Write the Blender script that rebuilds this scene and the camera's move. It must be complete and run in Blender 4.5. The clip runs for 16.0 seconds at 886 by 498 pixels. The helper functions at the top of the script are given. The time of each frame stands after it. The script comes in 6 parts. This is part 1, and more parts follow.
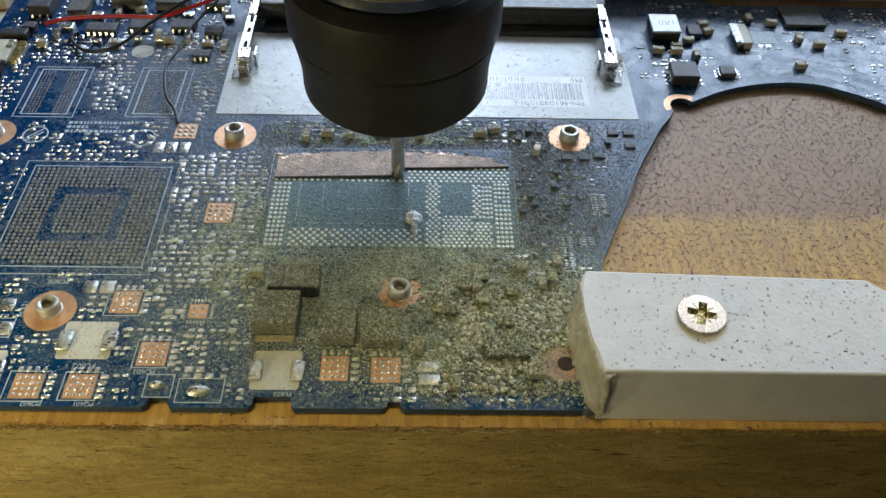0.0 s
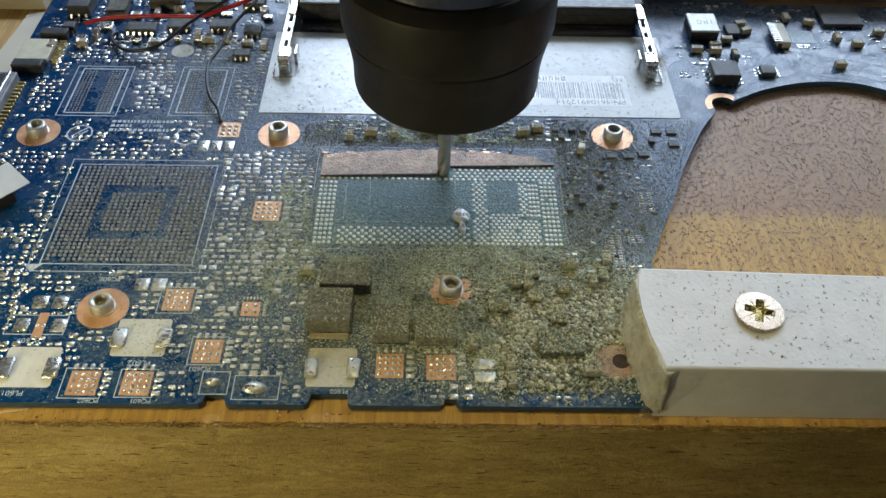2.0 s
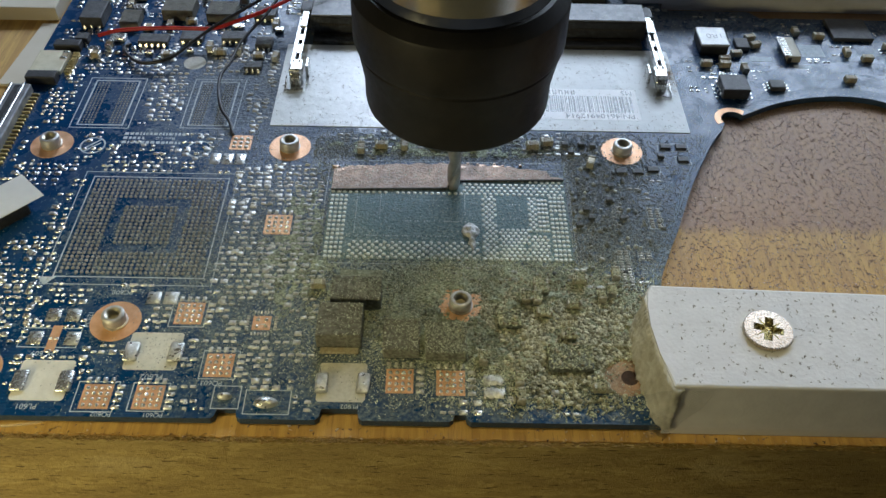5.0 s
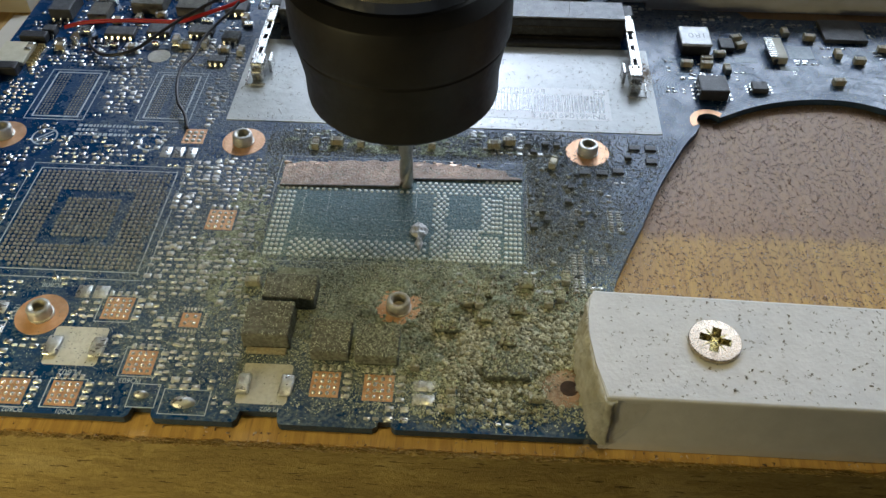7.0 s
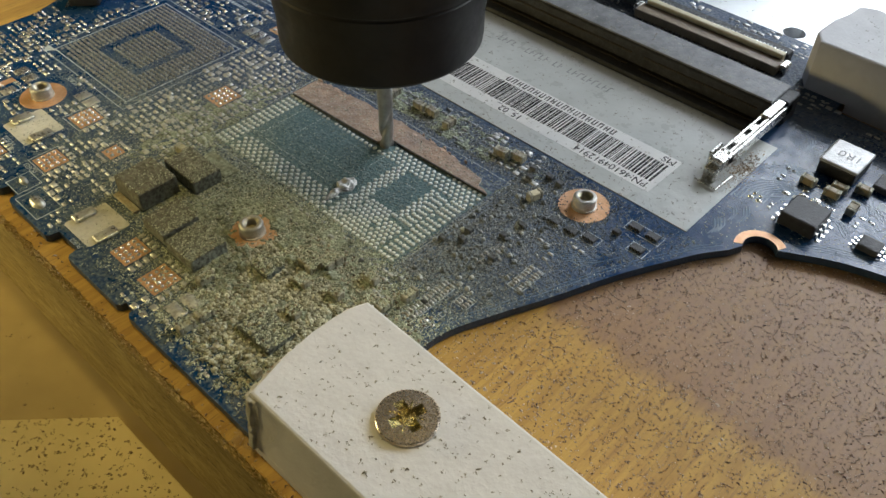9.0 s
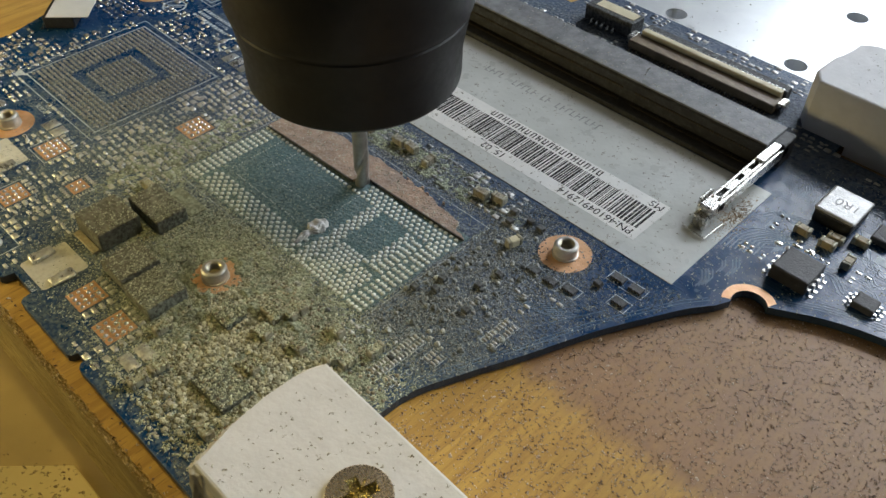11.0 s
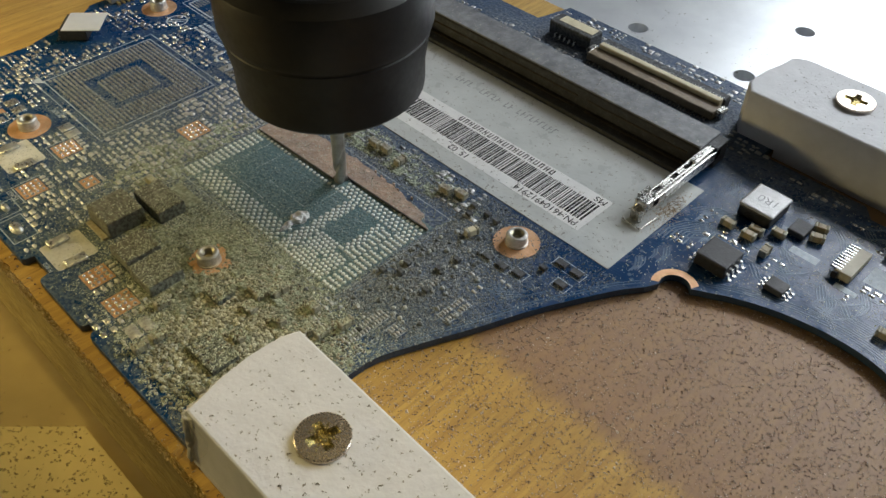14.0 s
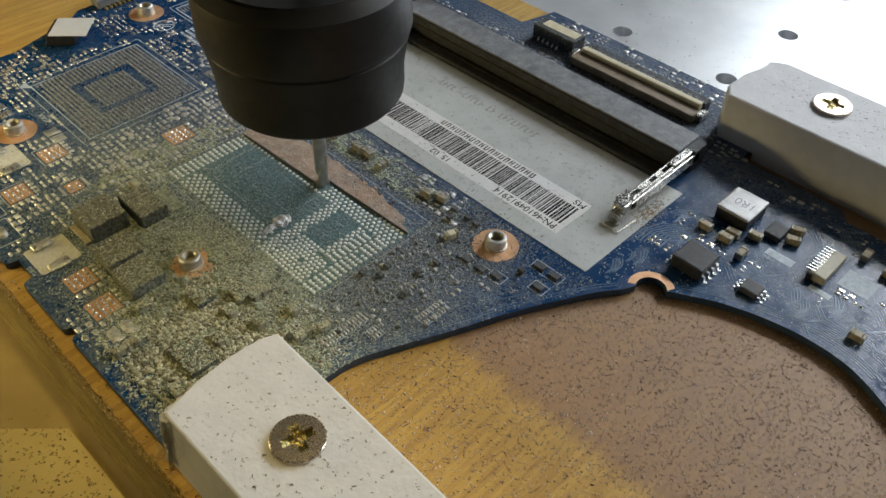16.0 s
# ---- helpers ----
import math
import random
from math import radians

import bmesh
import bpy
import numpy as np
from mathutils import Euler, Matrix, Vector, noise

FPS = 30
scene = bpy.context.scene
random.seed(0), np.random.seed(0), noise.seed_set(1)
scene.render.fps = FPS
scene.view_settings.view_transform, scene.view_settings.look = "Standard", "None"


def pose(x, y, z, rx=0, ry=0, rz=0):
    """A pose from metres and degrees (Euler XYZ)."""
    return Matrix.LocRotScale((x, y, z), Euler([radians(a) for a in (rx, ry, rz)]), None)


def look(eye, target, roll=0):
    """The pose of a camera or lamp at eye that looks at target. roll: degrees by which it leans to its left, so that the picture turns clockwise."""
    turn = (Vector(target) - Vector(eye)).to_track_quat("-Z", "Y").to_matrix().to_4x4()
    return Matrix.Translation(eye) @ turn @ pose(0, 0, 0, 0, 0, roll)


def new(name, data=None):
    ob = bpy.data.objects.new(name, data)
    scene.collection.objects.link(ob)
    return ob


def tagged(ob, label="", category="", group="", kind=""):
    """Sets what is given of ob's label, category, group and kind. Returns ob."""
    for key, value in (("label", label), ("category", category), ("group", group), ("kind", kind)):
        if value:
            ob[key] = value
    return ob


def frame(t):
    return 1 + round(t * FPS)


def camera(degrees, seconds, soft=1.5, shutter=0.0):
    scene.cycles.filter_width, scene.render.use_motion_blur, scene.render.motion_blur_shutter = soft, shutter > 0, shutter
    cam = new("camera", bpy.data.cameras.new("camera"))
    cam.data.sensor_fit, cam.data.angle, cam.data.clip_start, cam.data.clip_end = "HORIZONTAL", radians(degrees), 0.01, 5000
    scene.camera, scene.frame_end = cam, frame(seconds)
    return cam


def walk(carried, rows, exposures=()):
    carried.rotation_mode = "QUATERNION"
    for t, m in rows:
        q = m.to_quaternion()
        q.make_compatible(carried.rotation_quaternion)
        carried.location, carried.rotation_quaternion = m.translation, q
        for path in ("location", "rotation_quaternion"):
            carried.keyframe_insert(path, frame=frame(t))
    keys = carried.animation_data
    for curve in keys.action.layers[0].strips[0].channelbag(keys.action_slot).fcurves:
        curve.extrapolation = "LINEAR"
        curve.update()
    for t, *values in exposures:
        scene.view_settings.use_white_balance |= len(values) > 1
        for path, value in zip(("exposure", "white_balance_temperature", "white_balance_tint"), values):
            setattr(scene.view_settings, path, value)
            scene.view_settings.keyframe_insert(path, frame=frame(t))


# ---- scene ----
cam = camera(55.0, 16.0, soft=1.5)
PATH = [
    (0, (0.00396, -0.08268, 0.09975), (0.00693, 0.01853, -0.01092), 1.89),
    (0.5, (0.00252, -0.08374, 0.10083), (0.00533, 0.01752, -0.00981), 1.83),
    (1, (0.00087, -0.08367, 0.09969), (0.00341, 0.01804, -0.01053), 1.67),
    (1.5, (-0.00104, -0.08430, 0.09946), (0.00157, 0.01765, -0.01054), 1.73),
    (2, (-0.00349, -0.08329, 0.09886), (-0.00089, 0.01844, -0.01133), 1.73),
    (2.5, (-0.00569, -0.08094, 0.09849), (-0.00326, 0.02045, -0.01202), 1.70),
    (3, (-0.00506, -0.08075, 0.09997), (-0.00288, 0.02075, -0.01046), 1.69),
    (3.5, (-0.00538, -0.08238, 0.10071), (-0.00357, 0.01931, -0.00955), 1.52),
    (4, (-0.00554, -0.08248, 0.10090), (-0.00370, 0.01934, -0.00923), 1.60),
    (6.5, (0.00168, -0.08056, 0.09878), (0.00201, 0.02229, -0.01040), 1.15),
    (7, (0.01023, -0.07920, 0.09527), (0.00516, 0.02420, -0.01328), 0.27),
    (7.5, (0.04150, -0.07572, 0.09225), (0.00909, 0.02265, -0.01625), -0.01),
    (8, (0.06682, -0.06546, 0.08924), (0.01350, 0.02275, -0.01974), -0.63),
    (8.5, (0.07495, -0.05143, 0.08727), (0.00799, 0.03096, -0.01869), -0.23),
    (9, (0.07774, -0.04496, 0.08148), (0.00471, 0.03308, -0.02376), 0.82),
    (9.5, (0.07506, -0.03958, 0.07981), (0.00094, 0.03732, -0.02552), 1.22),
    (12, (0.07644, -0.03531, 0.08498), (0.00162, 0.04186, -0.01965), 1.09),
    (12.5, (0.07935, -0.03560, 0.08666), (0.00423, 0.04114, -0.01807), 1.03),
    (13, (0.08258, -0.03811, 0.08836), (0.00770, 0.03896, -0.01629), 1.29),
    (13.5, (0.08571, -0.03935, 0.08967), (0.01033, 0.03740, -0.01486), 1.13),
    (14, (0.08909, -0.04065, 0.09153), (0.01347, 0.03616, -0.01279), 1.09),
    (14.5, (0.09268, -0.04057, 0.09289), (0.01690, 0.03568, -0.01172), 0.92),
    (15, (0.09413, -0.03983, 0.09341), (0.01823, 0.03676, -0.01086), 0.95),
    (15.5, (0.09389, -0.03856, 0.09289), (0.01792, 0.03759, -0.01166), 0.77),
    (16, (0.09182, -0.03901, 0.09294), (0.01622, 0.03787, -0.01133), 0.98),
]
walk(cam, [(t, look(eye, target, roll)) for t, eye, target, roll in PATH],
     [(0.0, 0.24, 5650, 8), (2.0, 0.24, 5650, 8), (3.5, 0.11, 5650, 8), (6.8, 0.0, 5750, 9), (7.8, 0.2, 6350, 9), (9.0, 0.15, 6550, 9), (12.0, 0.17, 6650, 9), (16.0, 0.13, 6750, 9)])

# ---- world, window, lamps ----
world = bpy.data.worlds.new("world")
scene.world = world
world.use_nodes = True
world.node_tree.nodes["Background"].inputs[0].default_value = (0.75, 0.85, 1.0, 1)
world.node_tree.nodes["Background"].inputs[1].default_value = 0.25


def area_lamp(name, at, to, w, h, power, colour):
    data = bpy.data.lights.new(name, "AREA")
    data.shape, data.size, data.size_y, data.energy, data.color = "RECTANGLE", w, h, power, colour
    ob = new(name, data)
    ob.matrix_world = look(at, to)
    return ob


# stands in for an unseen window behind the board
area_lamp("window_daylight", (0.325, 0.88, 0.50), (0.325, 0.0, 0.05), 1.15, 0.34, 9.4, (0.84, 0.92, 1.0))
# added low yellow spot at the front corner; cone narrowed off the clamp block
corner_spot = bpy.data.lights.new("corner_spot_light", "SPOT")
corner_spot.energy, corner_spot.color, corner_spot.spot_size, corner_spot.spot_blend, corner_spot.shadow_soft_size = 0.51, (1.0, 0.80, 0.36), radians(76), 0.9, 0.015
new("corner_spot_light", corner_spot).matrix_world = look((-0.125, -0.105, 0.040), (-0.055, -0.02, -0.008))
# added yellow spot, its strip along the milled edge ends behind the clamp block
shade = bpy.data.lights.new("strip_spot_light", "SPOT")
shade.energy, shade.color, shade.spot_size, shade.spot_blend, shade.shadow_soft_size = 11.2, (1.0, 0.77, 0.30), radians(13.6), 0.05, 0.02
new("strip_spot_light", shade).matrix_world = look((0.010, 0.050, 1.100), (0.010, -0.009, 0.0)) @ Matrix.Diagonal((1.0, 0.205, 1.0, 1.0))
# added fill without a real lamp, placed to mirror in the screw head
area_lamp("glint_fill_light", (0.42, 0.745, 0.965), (0.0, 0.0, 0.0), 0.7, 0.28, 1.1, (1.0, 0.95, 0.88))
# added low sun, cut in front of the spindle by the unseen window's head
daylight = bpy.data.lights.new("daylight", "SUN")
daylight.energy, daylight.angle, daylight.color = 0.65, radians(0.3), (0.84, 0.88, 1.0)
new("daylight", daylight).matrix_world = look((0.0, 0.980, 0.700), (0.02, 0.018, -0.0015))

# ---- materials ----
MM = 0.001


class Nodes:
    """Short hand for building a node material."""

    def __init__(self, name):
        self.mat = bpy.data.materials.new(name)
        self.mat.use_nodes = True
        self.tree = self.mat.node_tree
        self.bsdf = self.tree.nodes["Principled BSDF"]
        self.pos = self.add("ShaderNodeNewGeometry").outputs["Position"]

    def add(self, kind):
        return self.tree.nodes.new(kind)

    def link(self, a, b):
        self.tree.links.new(a, b)

    def put(self, socket, v):
        if isinstance(v, bpy.types.NodeSocket):
            self.link(v, socket)
        elif isinstance(v, tuple):
            socket.default_value = (*v, 1)[:len(socket.default_value)]
        else:
            socket.default_value = v

    def scaled(self, sx, sy, sz, turn=0.0, source=None):
        m = self.add("ShaderNodeMapping")
        m.inputs["Scale"].default_value = (sx, sy, sz)
        m.inputs["Rotation"].default_value = (0, 0, turn)
        self.link(source or self.pos, m.inputs["Vector"])
        return m.outputs[0]

    def noise(self, scale, detail=3.0, vec=None, rough=0.55):
        n = self.add("ShaderNodeTexNoise")
        n.inputs["Scale"].default_value, n.inputs["Detail"].default_value = scale, detail
        n.inputs["Roughness"].default_value = rough
        self.link(vec or self.pos, n.inputs["Vector"])
        return n.outputs[0]

    def voronoi(self, scale, vec=None, feature="F1", out="Distance"):
        n = self.add("ShaderNodeTexVoronoi")
        n.feature = feature
        n.inputs["Scale"].default_value = scale
        self.link(vec or self.pos, n.inputs["Vector"])
        return n.outputs[out]

    def ramp(self, fac, a, b, lo=0.0, hi=1.0):
        n = self.add("ShaderNodeMapRange")
        n.inputs[1].default_value, n.inputs[2].default_value = a, b
        n.inputs[3].default_value, n.inputs[4].default_value = lo, hi
        self.link(fac, n.inputs[0])
        return n.outputs[0]

    def math(self, op, a, b=0.0):
        n = self.add("ShaderNodeMath")
        n.operation = op
        self.put(n.inputs[0], a)
        self.put(n.inputs[1], b)
        return n.outputs[0]

    def mix(self, fac, a, b):
        n = self.add("ShaderNodeMix")
        n.data_type = "RGBA"
        self.put(n.inputs[0], fac)
        self.put(n.inputs[6], a)
        self.put(n.inputs[7], b)
        return n.outputs[2]

    def mixf(self, fac, a, b):
        n = self.add("ShaderNodeMix")
        n.data_type = "FLOAT"
        self.put(n.inputs[0], fac)
        self.put(n.inputs[2], a)
        self.put(n.inputs[3], b)
        return n.outputs[0]

    def bump(self, height, strength, dist=0.0001):
        n = self.add("ShaderNodeBump")
        n.inputs["Strength"].default_value, n.inputs["Distance"].default_value = strength, dist
        self.link(height, n.inputs["Height"])
        return n.outputs[0]

    def random(self):
        return self.add("ShaderNodeObjectInfo").outputs["Random"]

    def island(self):
        return self.add("ShaderNodeNewGeometry").outputs["Random Per Island"]

    def done(self, colour, rough, metal=0.0, normal=None, spec=0.5, **more):
        self.put(self.bsdf.inputs["Base Color"], colour)
        self.put(self.bsdf.inputs["Roughness"], rough)
        self.put(self.bsdf.inputs["Metallic"], metal)
        self.bsdf.inputs["Specular IOR Level"].default_value = spec
        if normal is not None:
            self.link(normal, self.bsdf.inputs["Normal"])
        for k, v in more.items():
            self.put(self.bsdf.inputs[k.replace("_", " ")], v)
        return self.mat


def dust_amount(n, most=1.0):
    """How thickly milling dust lies at a place: heaped in front of the milled chip, thin elsewhere."""
    sep = n.add("ShaderNodeSeparateXYZ")
    n.link(n.pos, sep.inputs[0])

    def heap(cx, cy, rx, ry):
        dx = n.math("DIVIDE", n.math("SUBTRACT", sep.outputs[0], cx * MM), rx * MM)
        dy = n.math("DIVIDE", n.math("SUBTRACT", sep.outputs[1], cy * MM), ry * MM)
        d = n.math("SQRT", n.math("ADD", n.math("MULTIPLY", dx, dx), n.math("MULTIPLY", dy, dy)))
        return n.ramp(d, 0.25, 1.30, 1.0, 0.0)

    big = n.math("MAXIMUM", heap(8, -4, 26, 14), n.math("MULTIPLY", heap(-2, 36, 36, 8), 0.66))
    big = n.math("MAXIMUM", big, n.math("MULTIPLY", heap(-8, 9, 54, 38), 0.55))
    big = n.math("MAXIMUM", big, n.math("MULTIPLY", heap(23, 21, 18, 23), 0.62))
    big = n.math("MAXIMUM", big, n.math("MULTIPLY", heap(72, 64, 48, 26), 0.10))
    big = n.math("MAXIMUM", big, n.math("MULTIPLY", heap(-4, 4, 32, 9.5), 0.8))
    # dust film by the memory lands, window glare painted in with it
    big = n.math("MAXIMUM", big, n.math("MULTIPLY", heap(-34, 54, 34, 24), 0.56))
    big = n.math("MAXIMUM", big, n.math("MULTIPLY", heap(10, 88, 56, 18), 0.58))
    grain = n.math("ADD", n.math("MULTIPLY", n.noise(1400, 4), 0.75), n.math("MULTIPLY", n.noise(260, 2), 0.55))
    f = n.ramp(n.math("ADD", big, n.math("MULTIPLY", grain, 1.1)), 0.85, 1.55)
    return n.math("MULTIPLY", f, most)


def dusted(n, colour, rough, metal=0.0, height=None, strength=0.3, most=1.0, spec=0.5):
    """Closes a material with milling dust lying over it."""
    f = dust_amount(n, most)
    tone = n.noise(1900, 3)
    green = n.mix(n.ramp(tone, 0.40, 0.60), (0.075, 0.086, 0.066), (0.43, 0.485, 0.38))
    grey = n.mix(n.ramp(tone, 0.40, 0.60), (0.075, 0.085, 0.09), (0.285, 0.315, 0.33))
    split = n.add("ShaderNodeSeparateXYZ")
    n.link(n.pos, split.inputs[0])
    dust = n.mix(n.ramp(n.math("ADD", split.outputs[1], n.math("MULTIPLY", n.noise(120, 2), 0.012)), 0.012, 0.026), green, grey)
    h = n.math("MULTIPLY", n.noise(1600, 4), n.math("MULTIPLY", f, f))
    if height is not None:
        h = n.math("ADD", h, n.math("MULTIPLY", height, 0.2))
    return n.done(n.mix(f, colour, dust), n.mixf(f, rough, 0.95), n.mixf(f, metal, 0.0),
                  n.bump(h, strength * 2.0, 0.0007), spec=spec)


def make_board_paint():
    n = Nodes("blue_solder_mask")
    # fine etched tracks, grouped in patches
    b = n.add("ShaderNodeTexBrick")
    b.inputs["Scale"].default_value = 1.0
    b.inputs["Mortar Size"].default_value = 0.00008
    b.inputs["Brick Width"].default_value, b.inputs["Row Height"].default_value = 0.0043, 0.00055
    n.link(n.scaled(1, 1, 1, 0.0), b.inputs["Vector"])
    patch = n.ramp(n.noise(130, 1), 0.47, 0.53)
    tracks = n.math("MULTIPLY", patch, b.outputs["Fac"])
    via = n.ramp(n.voronoi(620), 0.16, 0.24, 1.0, 0.0)
    via = n.math("MULTIPLY", via, n.ramp(n.noise(160, 2), 0.5, 0.56))
    base = n.mix(n.noise(90, 4), (0.004, 0.030, 0.095), (0.008, 0.056, 0.155))
    col = n.mix(n.math("MULTIPLY", tracks, 0.22), base, (0.03, 0.12, 0.24))
    col = n.mix(n.math("MULTIPLY", via, 0.7), col, (0.16, 0.22, 0.28))
    h = n.math("ADD", n.math("MULTIPLY", tracks, 0.4), n.math("MULTIPLY", n.noise(800, 3), 0.12))
    return dusted(n, col, n.mixf(n.ramp(n.noise(230, 4), 0.35, 0.65), 0.13, 0.38), 0.0, h, 0.3, spec=0.45)


def simple(name, a, b, scale, rough, metal=0.0, bump=0.0, dust=0.0, spec=0.5, rvar=0.12, vary=False):
    n = Nodes(name)
    f = n.noise(scale, 4)
    if vary:
        f = n.math("MULTIPLY", n.math("ADD", f, n.random()), 0.55)
    col = n.mix(n.ramp(f, 0.3, 0.7), a, b)
    r = n.mixf(n.noise(scale * 3.1, 3), max(0.03, rough - rvar), min(1.0, rough + rvar))
    h = n.noise(scale * 4.3, 4)
    if dust:
        return dusted(n, col, r, metal, n.math("MULTIPLY", h, bump * 2), 0.4, dust, spec)
    return n.done(col, r, metal, n.bump(h, bump, 0.0003) if bump else None, spec)


BLUE = make_board_paint()
BOARD_EDGE = simple("board_edge", (0.012, 0.03, 0.06), (0.03, 0.06, 0.10), 700, 0.5, 0, 0.3)
COPPER = simple("bare_copper", (0.64, 0.34, 0.17), (0.82, 0.51, 0.30), 500, 0.42, 0.4, 0.25, 0.15)
STRIP_COPPER = simple("milled_copper", (0.38, 0.25, 0.175), (0.62, 0.45, 0.34), 700, 0.46, 0.3, 0.7, 0.70)
RUBBED_COPPER = simple("rubbed_copper", (0.30, 0.17, 0.09), (0.52, 0.33, 0.19), 420, 0.55, 0.2, 0.6, 0.55)
FLAKE = simple("bright_copper_flake", (0.62, 0.42, 0.29), (0.86, 0.68, 0.53), 700, 0.38, 0.7, 0.5, 0.35)
SOLDER = simple("tinned_solder", (0.54, 0.535, 0.51), (0.84, 0.84, 0.82), 900, 0.26, 0.85, 0.15, 0.85)
DOT = simple("clean_solder_dot", (0.72, 0.71, 0.67), (0.92, 0.92, 0.90), 900, 0.2, 0.7, 0.1, 0.12)
BALL = simple("cut_solder_ball", (0.74, 0.80, 0.74), (0.95, 0.98, 0.95), 1200, 0.28, 0.3, 0.3, 0.40)
STEEL = simple("nickel_steel", (0.46, 0.455, 0.43), (0.68, 0.67, 0.64), 900, 0.27, 1.0, 0.06)
BUMP = simple("dull_solder_bump", (0.21, 0.21, 0.19), (0.44, 0.44, 0.41), 1100, 0.5, 0.4, 0.3, 0.9)
GOLD = simple("gilt_contact", (0.60, 0.45, 0.16), (0.80, 0.62, 0.28), 900, 0.3, 0.9, 0.2)
SILK = simple("white_silk_print", (0.42, 0.50, 0.56), (0.66, 0.72, 0.75), 1500, 0.6, 0, 0.1, 0.62)
PAD_WHITE = simple("cream_land_pattern", (0.56, 0.55, 0.47), (0.74, 0.73, 0.66), 260, 0.5, 0, 0.3, 0.45)
BLACK = simple("black_moulded_plastic", (0.010, 0.010, 0.011), (0.030, 0.030, 0.032), 600, 0.5, 0, 0.3, 0.45)
GREY_IC = simple("grey_epoxy_package", (0.030, 0.031, 0.034), (0.075, 0.076, 0.08), 700, 0.55, 0, 0.4, 0.55)
FERRITE = simple("grey_ferrite", (0.10, 0.094, 0.078), (0.20, 0.19, 0.155), 480, 0.8, 0, 1.4, 0.5)
CAP = simple("tan_ceramic", (0.29, 0.235, 0.14), (0.45, 0.375, 0.235), 900, 0.5, 0, 0.3, 0.7)
IVORY = simple("ivory_plastic", (0.62, 0.56, 0.38), (0.76, 0.70, 0.52), 500, 0.5, 0, 0.2)
GREY_TOP = simple("dusty_grey_plastic", (0.14, 0.145, 0.157), (0.28, 0.288, 0.305), 500, 0.42, 0, 0.3, 0.3)
SILVER_CAP = simple("silver_inductor_cap", (0.36, 0.36, 0.355), (0.50, 0.50, 0.49), 500, 0.4, 0.35, 0.3)
SHEET = simple("white_insulating_sheet", (0.47, 0.49, 0.475), (0.57, 0.59, 0.575), 120, 0.30, 0.0, 0.25, 0.0)
STICKER = simple("white_paper_sticker", (0.72, 0.72, 0.71), (0.80, 0.80, 0.78), 300, 0.36, 0, 0.15)
INK = simple("black_print", (0.012, 0.012, 0.012), (0.03, 0.03, 0.03), 900, 0.27, spec=0.8)
DIE = simple("dark_milled_resin", (0.045, 0.12, 0.13), (0.09, 0.185, 0.195), 600, 0.4, 0, 0.8, 0.65)
BLACK_METAL = simple("black_oxide_steel", (0.008, 0.0075, 0.007), (0.017, 0.015, 0.0135), 300, 0.48, 0.0, 0.05, spec=0.34)
CARBIDE = simple("grey_carbide", (0.32, 0.31, 0.29), (0.46, 0.45, 0.42), 700, 0.35, 0.8, 0.2)
WHITE_PLASTIC = simple("white_milled_plastic", (0.68, 0.68, 0.69), (0.76, 0.76, 0.77), 350, 0.6, 0, 0.25)
SCREW_METAL = simple("yellow_zinc_screw", (0.58, 0.50, 0.41), (0.80, 0.70, 0.60), 1400, 0.27, 0.9, 0.06)
# recess toned darker and yellower than the screw head
DARK_RECESS = simple("dark_yellow_recess", (0.20, 0.16, 0.06), (0.50, 0.42, 0.18), 900, 0.25, 0.9, 0.5)
RED = simple("red_wire_sheath", (0.38, 0.012, 0.010), (0.55, 0.03, 0.02), 400, 0.4)
WIRE_BLACK = simple("dark_wire_sheath", (0.012, 0.012, 0.014), (0.04, 0.04, 0.045), 400, 0.4)
PAPER = simple("cream_card", (0.62, 0.55, 0.42), (0.72, 0.66, 0.54), 60, 0.8, 0, 0.1)
BED = simple("brushed_bed_metal", (0.72, 0.74, 0.77), (0.84, 0.86, 0.88), 90, 0.34, 0.6, 0.1)
BROWN = simple("tan_moulded_plastic", (0.17, 0.13, 0.08), (0.28, 0.22, 0.14), 500, 0.45, 0, 0.3)
BENCH = simple("brown_bench_top", (0.33, 0.245, 0.098), (0.45, 0.34, 0.14), 60, 0.6, 0, 0.3)
PLASTER = simple("plain_plaster", (0.15, 0.145, 0.14), (0.19, 0.185, 0.175), 6, 0.9, 0, 0.1)


